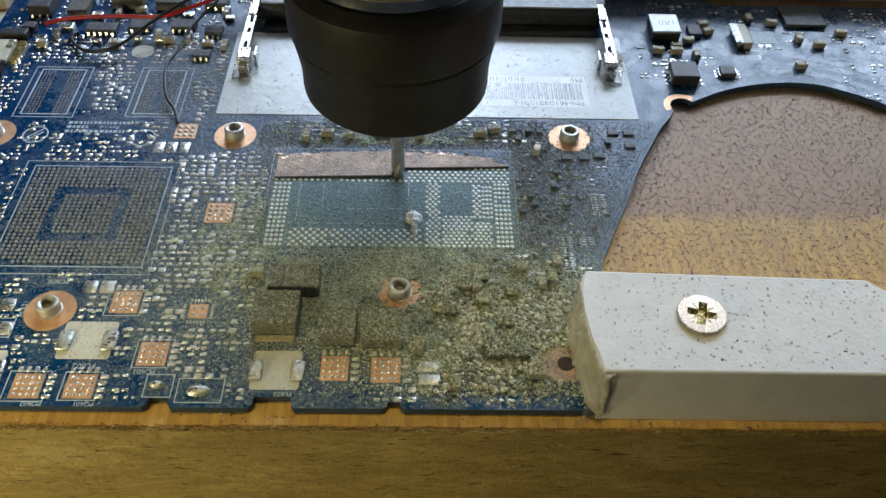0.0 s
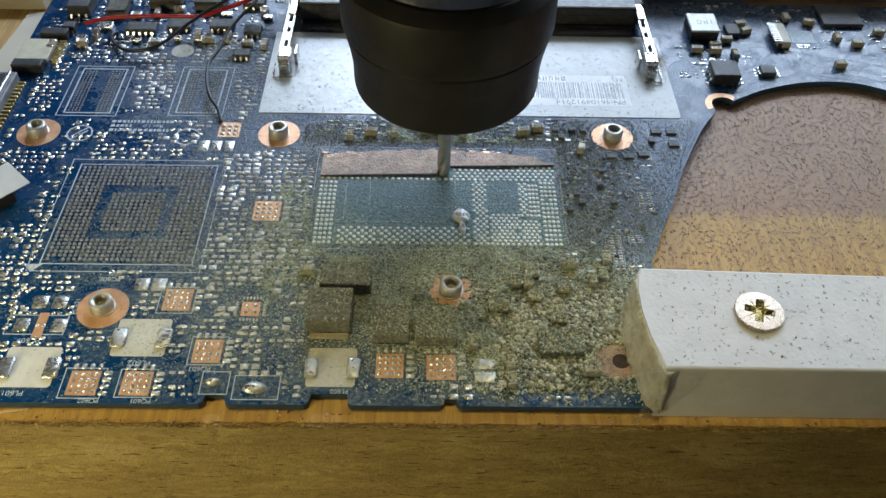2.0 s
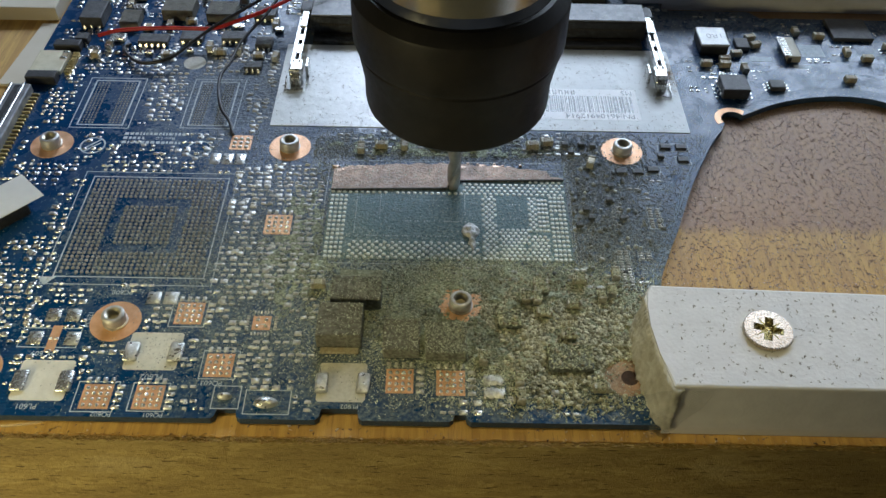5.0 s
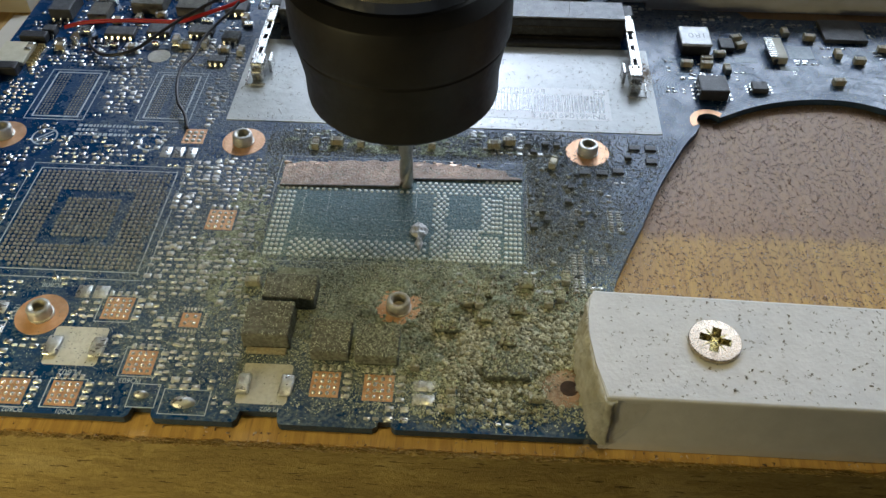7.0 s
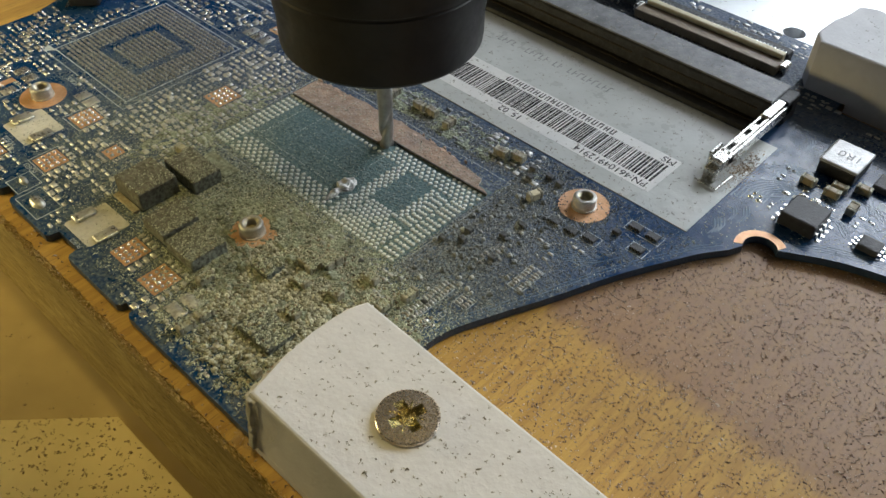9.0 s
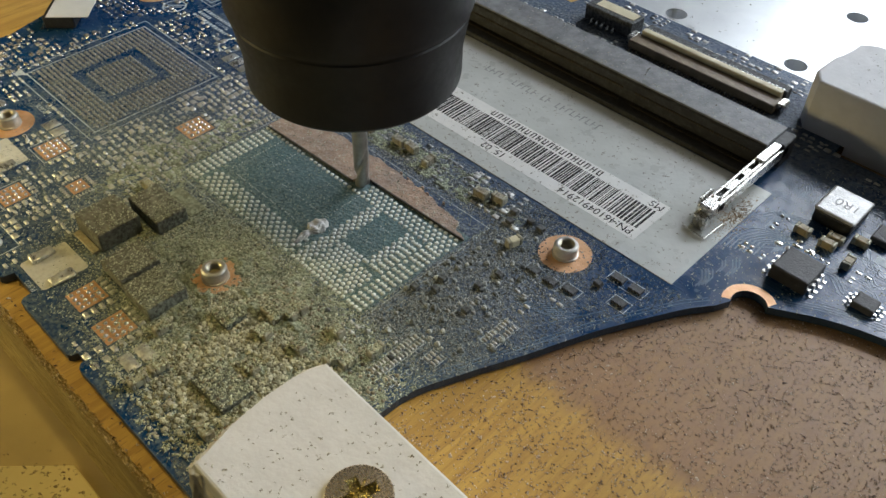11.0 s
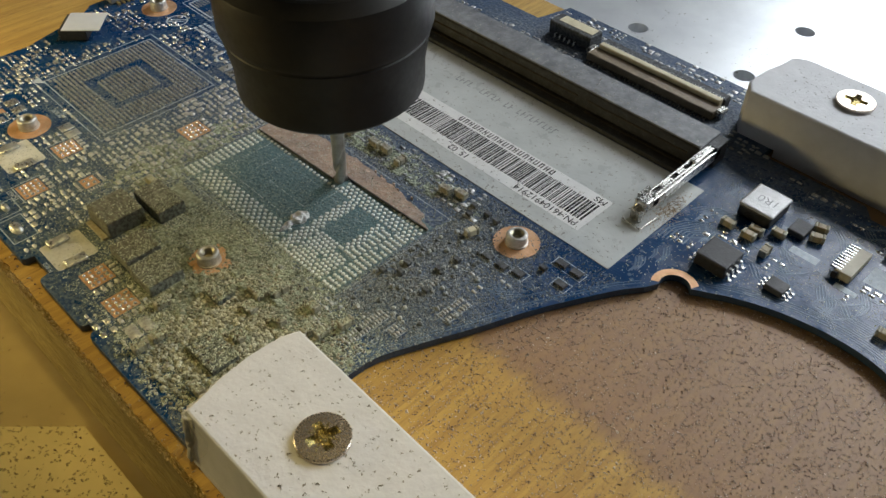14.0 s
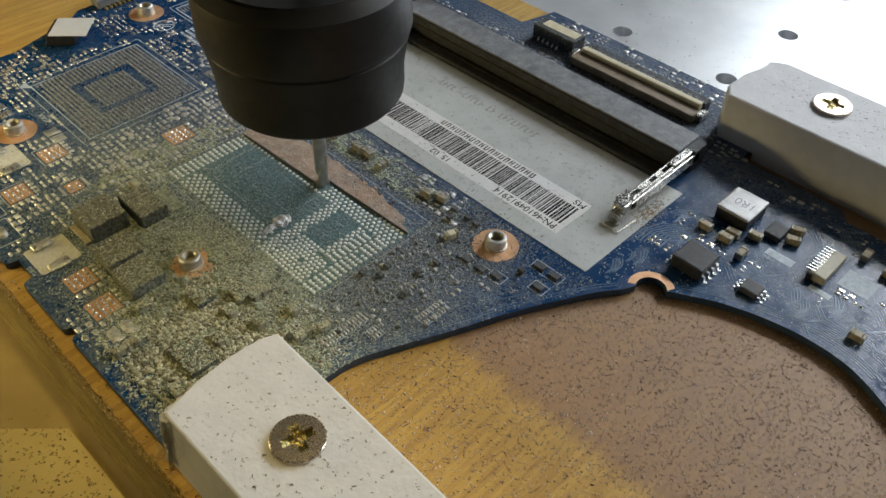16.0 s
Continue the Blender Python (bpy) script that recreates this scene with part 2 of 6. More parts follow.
def make_wood(name, top):
    n = Nodes(name)
    if top:
        g = n.noise(950, 3, n.scaled(1, 0.035, 1))
        fine = n.noise(900, 3, n.scaled(12, 1, 1))
        pore = n.noise(520, 2, n.scaled(6, 0.45, 1))
        col = n.mix(n.ramp(g, 0.36, 0.62), (0.46, 0.262, 0.05), (0.62, 0.382, 0.085))
        col = n.mix(n.math("MULTIPLY", n.ramp(fine, 0.5, 0.7), 0.25), col, (0.32, 0.15, 0.045))
        col = n.mix(n.math("MULTIPLY", n.ramp(pore, 0.60, 0.66), 0.4), col, (0.20, 0.09, 0.028))
        # film: grey-brown daylight veil painted in behind the clamp block, none in front
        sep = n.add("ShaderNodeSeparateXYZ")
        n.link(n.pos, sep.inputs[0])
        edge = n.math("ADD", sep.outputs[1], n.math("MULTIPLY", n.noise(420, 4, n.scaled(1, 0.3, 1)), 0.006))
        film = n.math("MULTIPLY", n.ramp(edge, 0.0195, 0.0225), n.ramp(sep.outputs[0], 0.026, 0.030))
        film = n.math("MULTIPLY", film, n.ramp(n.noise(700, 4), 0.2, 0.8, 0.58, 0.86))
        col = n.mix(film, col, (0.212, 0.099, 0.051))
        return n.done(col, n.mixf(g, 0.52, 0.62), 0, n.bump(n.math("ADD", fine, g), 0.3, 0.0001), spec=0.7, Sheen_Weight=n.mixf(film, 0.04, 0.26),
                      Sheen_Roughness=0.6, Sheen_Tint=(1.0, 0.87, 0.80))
    # pressed flakes: long thin cells of varied tone, dark slivers between
    warp = n.add("ShaderNodeMixRGB")
    warp.inputs[0].default_value = 0.006
    n.link(n.pos, warp.inputs[1])
    n.link(n.noise(140, 3), warp.inputs[2])
    flakes = n.add("ShaderNodeTexVoronoi")
    flakes.inputs["Scale"].default_value = 300
    n.link(n.scaled(1, 3, 5.5, source=warp.outputs[0]), flakes.inputs["Vector"])
    tone = n.add("ShaderNodeSeparateColor")
    n.link(flakes.outputs["Color"], tone.inputs[0])
    big = n.noise(70, 3, n.scaled(1, 2, 2.6))
    sliver = n.noise(300, 3, n.scaled(1, 4, 5.5), 0.6)
    speck = n.noise(1200, 4, n.scaled(1, 2, 3.2), 0.7)
    col = n.mix(tone.outputs[0], (0.30, 0.22, 0.065), (0.47, 0.36, 0.125))
    col = n.mix(n.ramp(big, 0.42, 0.68, 0.0, 0.5), col, (0.20, 0.14, 0.045))
    col = n.mix(n.ramp(big, 0.44, 0.30, 0.0, 0.5), col, (0.52, 0.42, 0.20))
    col = n.mix(n.ramp(speck, 0.52, 0.68, 0.0, 0.35), col, (0.58, 0.46, 0.22))
    col = n.mix(n.ramp(speck, 0.44, 0.33, 0.0, 0.6), col, (0.15, 0.095, 0.035))
    col = n.mix(n.ramp(sliver, 0.615, 0.65, 0.0, 0.8), col, (0.085, 0.05, 0.02))
    h = n.math("SUBTRACT", n.math("ADD", n.math("MULTIPLY", tone.outputs[1], 0.4), speck), n.ramp(sliver, 0.64, 0.68))
    return n.done(col, 0.8, 0, n.bump(h, 0.8, 0.0005))


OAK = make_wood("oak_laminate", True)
CORE = make_wood("fibre_core", False)

# ---- building helpers (millimetres) ----
def box(bm, x0, x1, y0, y1, z0, z1, bevel=0.0, seg=1):
    vs = [bm.verts.new(c) for c in ((x0, y0, z0), (x1, y0, z0), (x1, y1, z0), (x0, y1, z0),
                                    (x0, y0, z1), (x1, y0, z1), (x1, y1, z1), (x0, y1, z1))]
    fs = [bm.faces.new([vs[i] for i in q]) for q in
          ((3, 2, 1, 0), (4, 5, 6, 7), (0, 1, 5, 4), (1, 2, 6, 5), (2, 3, 7, 6), (3, 0, 4, 7))]
    if bevel:
        es = {e for f in fs for e in f.edges}
        bmesh.ops.bevel(bm, geom=list(es), offset=bevel, segments=seg, affect="EDGES", profile=0.5)
    return bm


def prism(bm, pts, z0, z1, bevel=0.0):
    """An upright prism over a plan outline given counter-clockwise."""
    lo = [bm.verts.new((x, y, z0)) for x, y in pts]
    hi = [bm.verts.new((x, y, z1)) for x, y in pts]
    k = len(pts)
    top = bm.faces.new(hi)
    bm.faces.new(lo[::-1])
    for i in range(k):
        bm.faces.new((lo[i], lo[(i + 1) % k], hi[(i + 1) % k], hi[i]))
    if bevel:
        bmesh.ops.bevel(bm, geom=list(top.edges), offset=bevel, segments=2, affect="EDGES", profile=0.5)
    return bm


def lathe(bm, cx, cy, profile, n=32):
    """A turned body: profile rows of (radius, height), from the bottom up; radius 0 closes it."""
    rings = []
    for r, z in profile:
        if r <= 0:
            rings.append([bm.verts.new((cx, cy, z))])
        else:
            rings.append([bm.verts.new((cx + r * math.cos(2 * math.pi * i / n), cy + r * math.sin(2 * math.pi * i / n), z)) for i in range(n)])
    for a, b in zip(rings, rings[1:]):
        for i in range(n):
            j = (i + 1) % n
            if len(a) == 1:
                bm.faces.new((a[0], b[j], b[i]))
            elif len(b) == 1:
                bm.faces.new((a[i], a[j], b[0]))
            else:
                bm.faces.new((a[i], a[j], b[j], b[i]))
    return bm


def dome(bm, cx, cy, w, d, h):
    """A pillow of reflowed solder on a small land."""
    rows = [[bm.verts.new((cx + u * w / 2 * s, cy + v * d / 2 * s, z)) for u, v in ((-1, -.82), (-.88, -1), (.88, -1), (1, -.82), (1, .82), (.88, 1), (-.88, 1), (-1, .82))]
            for s, z in ((1.0, 0.0), (0.86, h * 0.62), (0.45, h))]
    for a, b in zip(rows, rows[1:]):
        for i in range(8):
            bm.faces.new((a[i], a[(i + 1) % 8], b[(i + 1) % 8], b[i]))
    bm.faces.new(rows[-1])


def tube(bm, pts, r, n=8):
    """A round wire through the given points."""
    rings = []
    P = [Vector(p) for p in pts]
    for i, p in enumerate(P):
        d = (P[min(i + 1, len(P) - 1)] - P[max(i - 1, 0)]).normalized()
        side = d.cross(Vector((0, 0, 1)))
        side = side.normalized() if side.length > 1e-4 else Vector((1, 0, 0))
        up = side.cross(d)
        rings.append([bm.verts.new(p + r * (math.cos(a) * side + math.sin(a) * up)) for a in (2 * math.pi * k / n for k in range(n))])
    for a, b in zip(rings, rings[1:]):
        for i in range(n):
            bm.faces.new((a[i], a[(i + 1) % n], b[(i + 1) % n], b[i]))
    bm.faces.new(rings[0][::-1])
    bm.faces.new(rings[-1])
    return bm


def smooth_path(pts, steps=8):
    out = []
    P = [Vector(p) for p in pts]
    for i in range(len(P) - 1):
        a, b, c, d = P[max(i - 1, 0)], P[i], P[i + 1], P[min(i + 2, len(P) - 1)]
        for k in range(steps):
            t = k / steps
            out.append(0.5 * ((2 * b) + (c - a) * t + (2 * a - 5 * b + 4 * c - d) * t * t + (3 * b - a - 3 * c + d) * t ** 3))
    out.append(P[-1])
    return out


def mesh_of(bm, name, material, smooth=False):
    bmesh.ops.recalc_face_normals(bm, faces=bm.faces[:])
    me = bpy.data.meshes.new(name)
    for v in bm.verts:
        v.co *= MM
    if smooth:
        for f in bm.faces:
            f.smooth = True
    bm.to_mesh(me)
    bm.free()
    me.materials.append(material)
    return me


def part(name, bm, material, parent, label="", smooth=False):
    """One mesh object out of a bmesh in millimetres, under a thing or a part."""
    ob = new(name, mesh_of(bm, name, material, smooth))
    ob.parent = parent
    return tagged(ob, label)


def piece(name, me, parent, x=0.0, y=0.0, z=0.0, turn=0.0):
    """One more object on a shared mesh."""
    ob = new(name, me)
    ob.parent = parent
    ob.matrix_local = pose(x * MM, y * MM, z * MM, 0, 0, turn)
    return ob


def thing(name, label, category, group="", kind="", at=(0, 0, 0)):
    ob = new(name)
    ob.empty_display_size = 0.005
    ob.location = Vector(at) * MM
    return tagged(ob, label, category, group, kind)


def single(name, bm, material, label, category, group="", kind="", smooth=False):
    ob = new(name, mesh_of(bm, name, material, smooth))
    return tagged(ob, label, category, group, kind)


def crease(ob, degrees=35):
    """Smooth faces with sharp edges kept."""
    for f in ob.data.polygons:
        f.use_smooth = True
    ob.data.set_sharp_from_angle(angle=radians(degrees))
    return ob


rnd = random.Random(7)

# ---- room and bench ----
ROOM = (-1300, 1500, -1300, 900, -820, 1400)


def wall(name, *b):
    return single(name, box(bmesh.new(), *b), PLASTER, "plain plastered workshop wall", "wall", kind="structure")


x0, x1, y0, y1, z0, z1 = ROOM
wall("wall_south", x0, x1, y0 - 80, y0, z0, z1)
wall("wall_west", x0 - 80, x0, y0, y1, z0, z1)
wall("wall_east", x1, x1 + 80, y0, y1, z0, z1)
# added opening, out of view; its head height sets where the sun beam ends
wx0, wx1, wz0, wz1 = -260, 910, 330, 700
north = thing("wall_north", "plain plastered wall with a window opening", "wall", kind="structure")
part("wall_below", box(bmesh.new(), x0, x1, y1, y1 + 80, z0, wz0), PLASTER, north)
part("wall_above", box(bmesh.new(), x0, x1, y1, y1 + 80, wz1, z1), PLASTER, north)
part("wall_side", box(bmesh.new(), x0, wx0, y1, y1 + 80, wz0, wz1), PLASTER, north)
part("wall_side", box(bmesh.new(), wx1, x1, y1, y1 + 80, wz0, wz1), PLASTER, north)
single("ceiling", box(bmesh.new(), x0, x1, y0, y1, z1, z1 + 80), PLASTER, "plain workshop ceiling", "ceiling", kind="structure")
single("floor", box(bmesh.new(), x0, x1, y0, y1, z0 - 80, z0), BENCH, "plain brown workshop floor", "floor", kind="structure")

BENCH_Z = -23.5
single("workbench", box(bmesh.new(), -480, 480, -120, 300, BENCH_Z - 30, BENCH_Z, 1.0), BENCH,
       "smooth brown workbench top under the wooden base board", "workbench", kind="structure")

# perforated metal bed behind the base board
bed = thing("machine_bed", "bright brushed metal machine bed with round holes", "machine bed")
bm = bmesh.new()
HOLES = [(-5 + 28 * i, 118.5 + 27 * j) for i in range(-2, 5) for j in range(0, 4)]
xs = sorted({h[0] for h in HOLES})
ys = sorted({h[1] for h in HOLES})
cell_x = [xs[0] - 14 + 28 * i for i in range(len(xs) + 1)]
cell_y = [ys[0] - 13.5 + 27 * j for j in range(len(ys) + 1)]
for i, hx in enumerate(xs):
    for j, hy in enumerate(ys):
        square, ring, low = [], [], []
        for k in range(24):
            a = 2 * math.pi * (k + 0.5) / 24
            c, s = math.cos(a), math.sin(a)
            m = max(abs(c) / 14, abs(s) / 13.5)
            u, v = c / m, s / m
            if k % 6 == 2 and abs(u) > 10 and abs(v) > 10:
                u, v = math.copysign(14, u), math.copysign(13.5, v)
            square.append(bm.verts.new((hx + u, hy + v, -9)))
            ring.append(bm.verts.new((hx + 2.3 * c, hy + 2.3 * s, -9)))
            low.append(bm.verts.new((hx + 2.3 * c, hy + 2.3 * s, -14)))
        for k in range(24):
            q = (k + 1) % 24
            bm.faces.new((square[k], square[q], ring[q], ring[k]))
            bm.faces.new((ring[k], ring[q], low[q], low[k]))
bmesh.ops.remove_doubles(bm, verts=bm.verts[:], dist=0.01)
part("perforated_plate", bm, BED, bed)
ex0, ex1, ey0, ey1 = cell_x[0], cell_x[-1], cell_y[0], cell_y[-1]
bm = bmesh.new()
box(bm, -300, ex0, ey0, 300, BENCH_Z, -9)
box(bm, -300, 420, 101.4, ey0, BENCH_Z, -9)
box(bm, ex1, 420, ey0, 300, BENCH_Z, -9)
box(bm, ex0, ex1, ey1, 300, BENCH_Z, -9)
box(bm, ex0, ex1, ey0, ey1, BENCH_Z, -14)
part("bed_frame", bm, BED, bed)

# ---- wooden base board ----
wood = thing("base_board", "wooden board with orange oak laminate and a raw front edge", "board")
WOOD = (-190, 175, -23.3, 101.2)
WTOP = -1.5
part("core", box(bmesh.new(), WOOD[0], WOOD[1], WOOD[2], WOOD[3], BENCH_Z, WTOP - 0.32), CORE, wood, "streaky brown fibreboard core with a raw sawn edge")
bm = bmesh.new()
pts = []
x = WOOD[0]
while x < WOOD[1]:
    pts.append((x, WOOD[2] + 0.60 - 0.45 * max(0.0, noise.noise(Vector((x * 0.35, 0, 0)))) + 0.5 * max(0.0, noise.noise(Vector((x * 0.9, 5, 0))) - 0.1)))
    x += 1.1
pts += [(WOOD[1], WOOD[2] + 0.6), (WOOD[1], WOOD[3]), (WOOD[0], WOOD[3])]
prism(bm, pts, WTOP - 0.31, WTOP)
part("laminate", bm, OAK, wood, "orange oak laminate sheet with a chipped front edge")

# added sheet in front on the bench, paler than the bench top
bm = bmesh.new()
prism(bm, [(-53.9, -77.0), (27.5, -77.0), (28.4, -25.5), (-4.4, -25.5)], BENCH_Z + 0.004, BENCH_Z + 0.8, 0.2)
single("dusty_sheet", bm, simple("paler_bench_brown", (0.55, 0.445, 0.20), (0.70, 0.575, 0.275), 70, 0.7, 0, 0.3),
       "paler brown sheet added on the workbench, strewn with dark chips", "board")

# ---- motherboard ----
board = thing("motherboard", "blue laptop motherboard with bare pads, covered in milling dust", "circuit board")
front = [(-77.5, -20.9), (-34.4, -20.9)]
for x, w, d in ((-32.2, 3.0, 1.6), (-16.8, 5.4, 1.8), (-0.2, 2.0, 1.1)):
    h = w / 2
    front += [(x - h - 0.5, -20.9), (x - h, -20.5), (x - h + 0.25, -20.9 + d), (x + h - 0.25, -20.9 + d), (x + h, -20.5), (x + h + 0.5, -20.9)]
front += [(30.5, -20.9), (32.2, -19)]
fan = [(32.0, -8), (31.3, 3.3), (34, 11.2), (37.1, 18.2), (41, 27.8), (45.1, 35.9), (47.2, 39.7), (49.3, 42.6)]
fan_notch = []
NC = (52.3, 46.0)
for a in range(212, 30, -12):
    fan_notch.append((NC[0] + 2.35 * math.cos(radians(a)), NC[1] + 2.35 * math.sin(radians(a))))
arc = [(56.2, 48.3), (60, 50.4), (64.3, 52.1), (69.5, 53.4), (74.5, 53.9), (79, 53.6), (83, 52.4), (89.1, 49.2), (95, 44.6), (101, 38), (106, 30)]
back = [(118, 30), (118, 81.5), (66, 81.5), (64, 84), (45, 84), (44, 100.3), (-12, 100.5), (-14, 92), (-60, 92), (-62, 96), (-84, 96)]
left = [(-84.5, 25), (-82, 22), (-77.5, 8)]
OUTLINE = front + [(p.x, p.y) for p in smooth_path([(a, b, 0) for a, b in fan], 4)] + fan_notch + \
    [(p.x, p.y) for p in smooth_path([(a, b, 0) for a, b in arc], 4)] + back + left
bm = bmesh.new()
prism(bm, OUTLINE, -1.25, 0.0)
sub = part("substrate", bm, BLUE, board)
sub.data.materials.append(BOARD_EDGE)
for p in sub.data.polygons:
    if abs(p.normal.z) < 0.5:
        p.material_index = 1


def flat(bm, x0, x1, y0, y1, z=0.03, z0=0.0):
    return box(bm, x0, x1, y0, y1, z0, z)


def ring_pad(cx, cy, r, hole=0.0, label="bare copper ring"):
    bm = bmesh.new()
    lathe(bm, cx, cy, [(r, 0.0), (r, 0.045), (max(hole, 0.0), 0.045)] if hole else [(r, 0.0), (r - 0.02, 0.045), (0, 0.045)], 40)
    return part("copper_ring", bm, COPPER, board, label)


BORE = simple("brass_bore", (0.44, 0.40, 0.28), (0.70, 0.65, 0.50), 900, 0.34, 0.75, 0.1)
SATIN = simple("satin_nickel", (0.44, 0.43, 0.40), (0.66, 0.65, 0.61), 900, 0.40, 0.65, 0.25)
STAND = [(-51.2, -4.6), (0, -0.6), (29.6, 36.1), (-30.5, 35.6), (-73.2, 35.2), (-68.6, -13.6)]
for cx, cy in STAND:
    ring_pad(cx, cy, 3.75)
    bm = bmesh.new()
    lathe(bm, cx, cy, [(1.85, 0.046), (1.85, 0.3), (1.72, 0.35), (1.72, 1.55), (1.64, 1.74), (1.48, 1.88), (1.32, 1.92), (1.16, 1.90), (1.02, 1.80)], 28)
    post = crease(part("standoff", bm, SATIN, board, "threaded nickel standoff"), 25)
    bm = bmesh.new()
    lathe(bm, cx, cy, [(1.02, 1.79), (0.86, 1.66), (1.02, 1.52), (0.86, 1.38), (1.02, 1.24), (0.86, 1.10), (1.02, 0.96), (0.86, 0.82), (0.80, 0.60), (0, 0.56)], 20)
    part("thread", bm, BORE, post, "bright threaded bore")

# copper collar of the screw notch in the fan opening
bm = bmesh.new()
inner = [(NC[0] + 2.36 * math.cos(radians(a)), NC[1] + 2.36 * math.sin(radians(a))) for a in range(34, 213, 10)]
outer = [(NC[0] + 3.6 * math.cos(radians(a)), NC[1] + 3.6 * math.sin(radians(a))) for a in range(205, 38, -10)]
prism(bm, inner + outer, 0.0, 0.05)
part("copper_collar", bm, COPPER, board, "bare copper collar round a screw notch")

# bare square lands with reflowed dots
def power_land(cx, cy, w, d, nx, ny):
    p = part("power_land", flat(bmesh.new(), cx - w / 2, cx + w / 2, cy - d / 2, cy + d / 2, 0.04), COPPER, board, "bare copper land with solder dots")
    bm = bmesh.new()
    for i in range(nx):
        for j in range(ny):
            x, y = cx + (i + 0.5 - nx / 2) * w / nx * 0.92, cy + (j + 0.5 - ny / 2) * d / ny * 0.92
            s = rnd.uniform(0.22, 0.29)
            lathe(bm, x + rnd.uniform(-.05, .05), y + rnd.uniform(-.05, .05), [(s * 1.2, 0.041), (s, 0.2), (s * 0.5, 0.31), (0, 0.34)], 8)
    tagged(part("solder_dots", bm, DOT, p, smooth=True), kind="stuff")
    bm = bmesh.new()
    m = 4 if nx > 2 else 6
    for i in range(m):
        t = (i + 0.5 - m / 2) / m
        dome(bm, cx + w / 2 + (0.95 if nx > 2 else 0.75), cy + t * d * 1.1, 1.15 if nx > 2 else 0.5, d / m * 0.62, 0.22)
        dome(bm, cx + t * w * 1.1, cy + d / 2 + 0.72, w / m * 0.62, 0.9 if nx > 2 else 0.5, 0.22)
        if nx == 2:
            dome(bm, cx - w / 2 - 0.75, cy + t * d * 1.1, 0.5, d / m * 0.62, 0.2)
            dome(bm, cx + t * w * 1.1, cy - d / 2 - 0.72, w / m * 0.6, 0.5, 0.2)
    tagged(part("pin_lands", bm, SOLDER, p, smooth=True), kind="stuff")


KEEP = []          # (x0, x1, y0, y1) taken already
for cx, cy, w, d, nx, ny in ((-50.4, -17.7, 4.1, 4.0, 4, 4), (-43.2, -17.7, 4.0, 3.9, 4, 4), (-34.5, -12.2, 4.0, 4.0, 4, 4),
                             (-40.6, -2.9, 4.1, 4.1, 4, 4), (-30.0, 16.0, 4.4, 4.5, 4, 4), (-29.6, -4.5, 2.7, 2.6, 2, 2),
                             (-8.7, -14.4, 3.9, 4.1, 4, 4), (-1.5, -14.6, 4.1, 4.2, 4, 4)):
    power_land(cx, cy, w, d, nx, ny)
    KEEP.append((cx - w / 2 - 0.6, cx + w / 2 + 1.3, cy - d / 2 - 0.6, cy + d / 2 + 1.3))

# inductor land patterns
def coil_land(x0, x1, y0, y1):
    lug_w, lug_d = (x1 - x0) * 0.24, (y1 - y0) * 0.52
    bm = prism(bmesh.new(), [(x0 + .3, y0), (x1 - .3, y0), (x1, y0 + .4), (x1, y1 - .3), (x1 - .3, y1), (x0 + .3, y1), (x0, y1 - .3), (x0, y0 + .3)], 0.0, 0.05)
    p = part("coil_land", bm, PAD_WHITE, board, "cream printed land of a missing inductor")
    ym = (y0 + y1) / 2 - 0.3
    for x in (x0 - 0.3, x1 - lug_w + 0.3):
        bm = bmesh.new()
        box(bm, x, x + lug_w * 1.12, ym - lug_d / 2, ym + lug_d / 2, 0.051, 0.55, 0.34, 4)
        for v in bm.verts:
            v.co.x += 0.22 * noise.noise(Vector((v.co.y * 0.9, x, 0))) * (1 if v.co.x > x + lug_w / 2 else 0.4)
            v.co.z *= 1.0 + 0.35 * noise.noise(v.co * 1.3)
        crease(part("solder_lug", bm, SOLDER, p, "shiny reflowed solder lug"), 60)
    KEEP.append((x0, x1, y0, y1))


coil_land(-48.1, -40.5, -13.2, -6.6)
coil_land(-62.3, -54.8, -18.5, -11.8)
coil_land(-20.2, -13.4, -18.0, -11.5)

# ---- chip footprints ----
def ball_field(bm, pts, r, h):
    for x, y in pts:
        lathe(bm, x + rnd.uniform(-.03, .03), y + rnd.uniform(-.03, .03), [(r, 0.0), (r * 0.95, h * 0.7), (r * 0.55, h), (0, h)], 7)


GX0, GX1, GY0, GY1 = -63.3, -39.8, 3.9, 27.0
pts = []
N = 27
for i in range(N):
    for j in range(N):
        d = min(i, j, N - 1 - i, N - 1 - j)
        if d in (6, 7) or (d == 0 and rnd.random() < 0.05):
            continue
        pts.append((GX0 + 1.0 + (GX1 - GX0 - 2.0) * i / (N - 1), GY0 + 1.0 + (GY1 - GY0 - 2.0) * j / (N - 1)))
bm = bmesh.new()
ball_field(bm, pts, 0.28, 0.26)
tagged(part("solder_bumps", bm, BUMP, board, "square field of bare solder bumps", True), kind="stuff")
KEEP.append((GX0 - .8, GX1 + .8, GY0 - .8, GY1 + .8))

for vx0, vx1 in ((-71.3, -61.2), (-51.0, -42.0)):
    pts = []
    for i in range(12):
        for j in range(18):
            if 4 <= i <= 7:
                continue
            pts.append((vx0 + 1.6 + (vx1 - vx0 - 3.2) * i / 11, 41.6 + 12.0 * j / 17))
    bm = bmesh.new()
    ball_field(bm, pts, 0.19, 0.12)
    tagged(part("memory_bumps", bm, BUMP, board, "two strips of bare solder bumps", True), kind="stuff")
    KEEP.append((vx0 - 1, vx1 + 1, 40, 55.5))

# milled processor, and the axis of the tool that stands in it
SX, SY = -1.0, 26.1
CX0, CX1, CY0 = -22.2, 18.3, 8.6
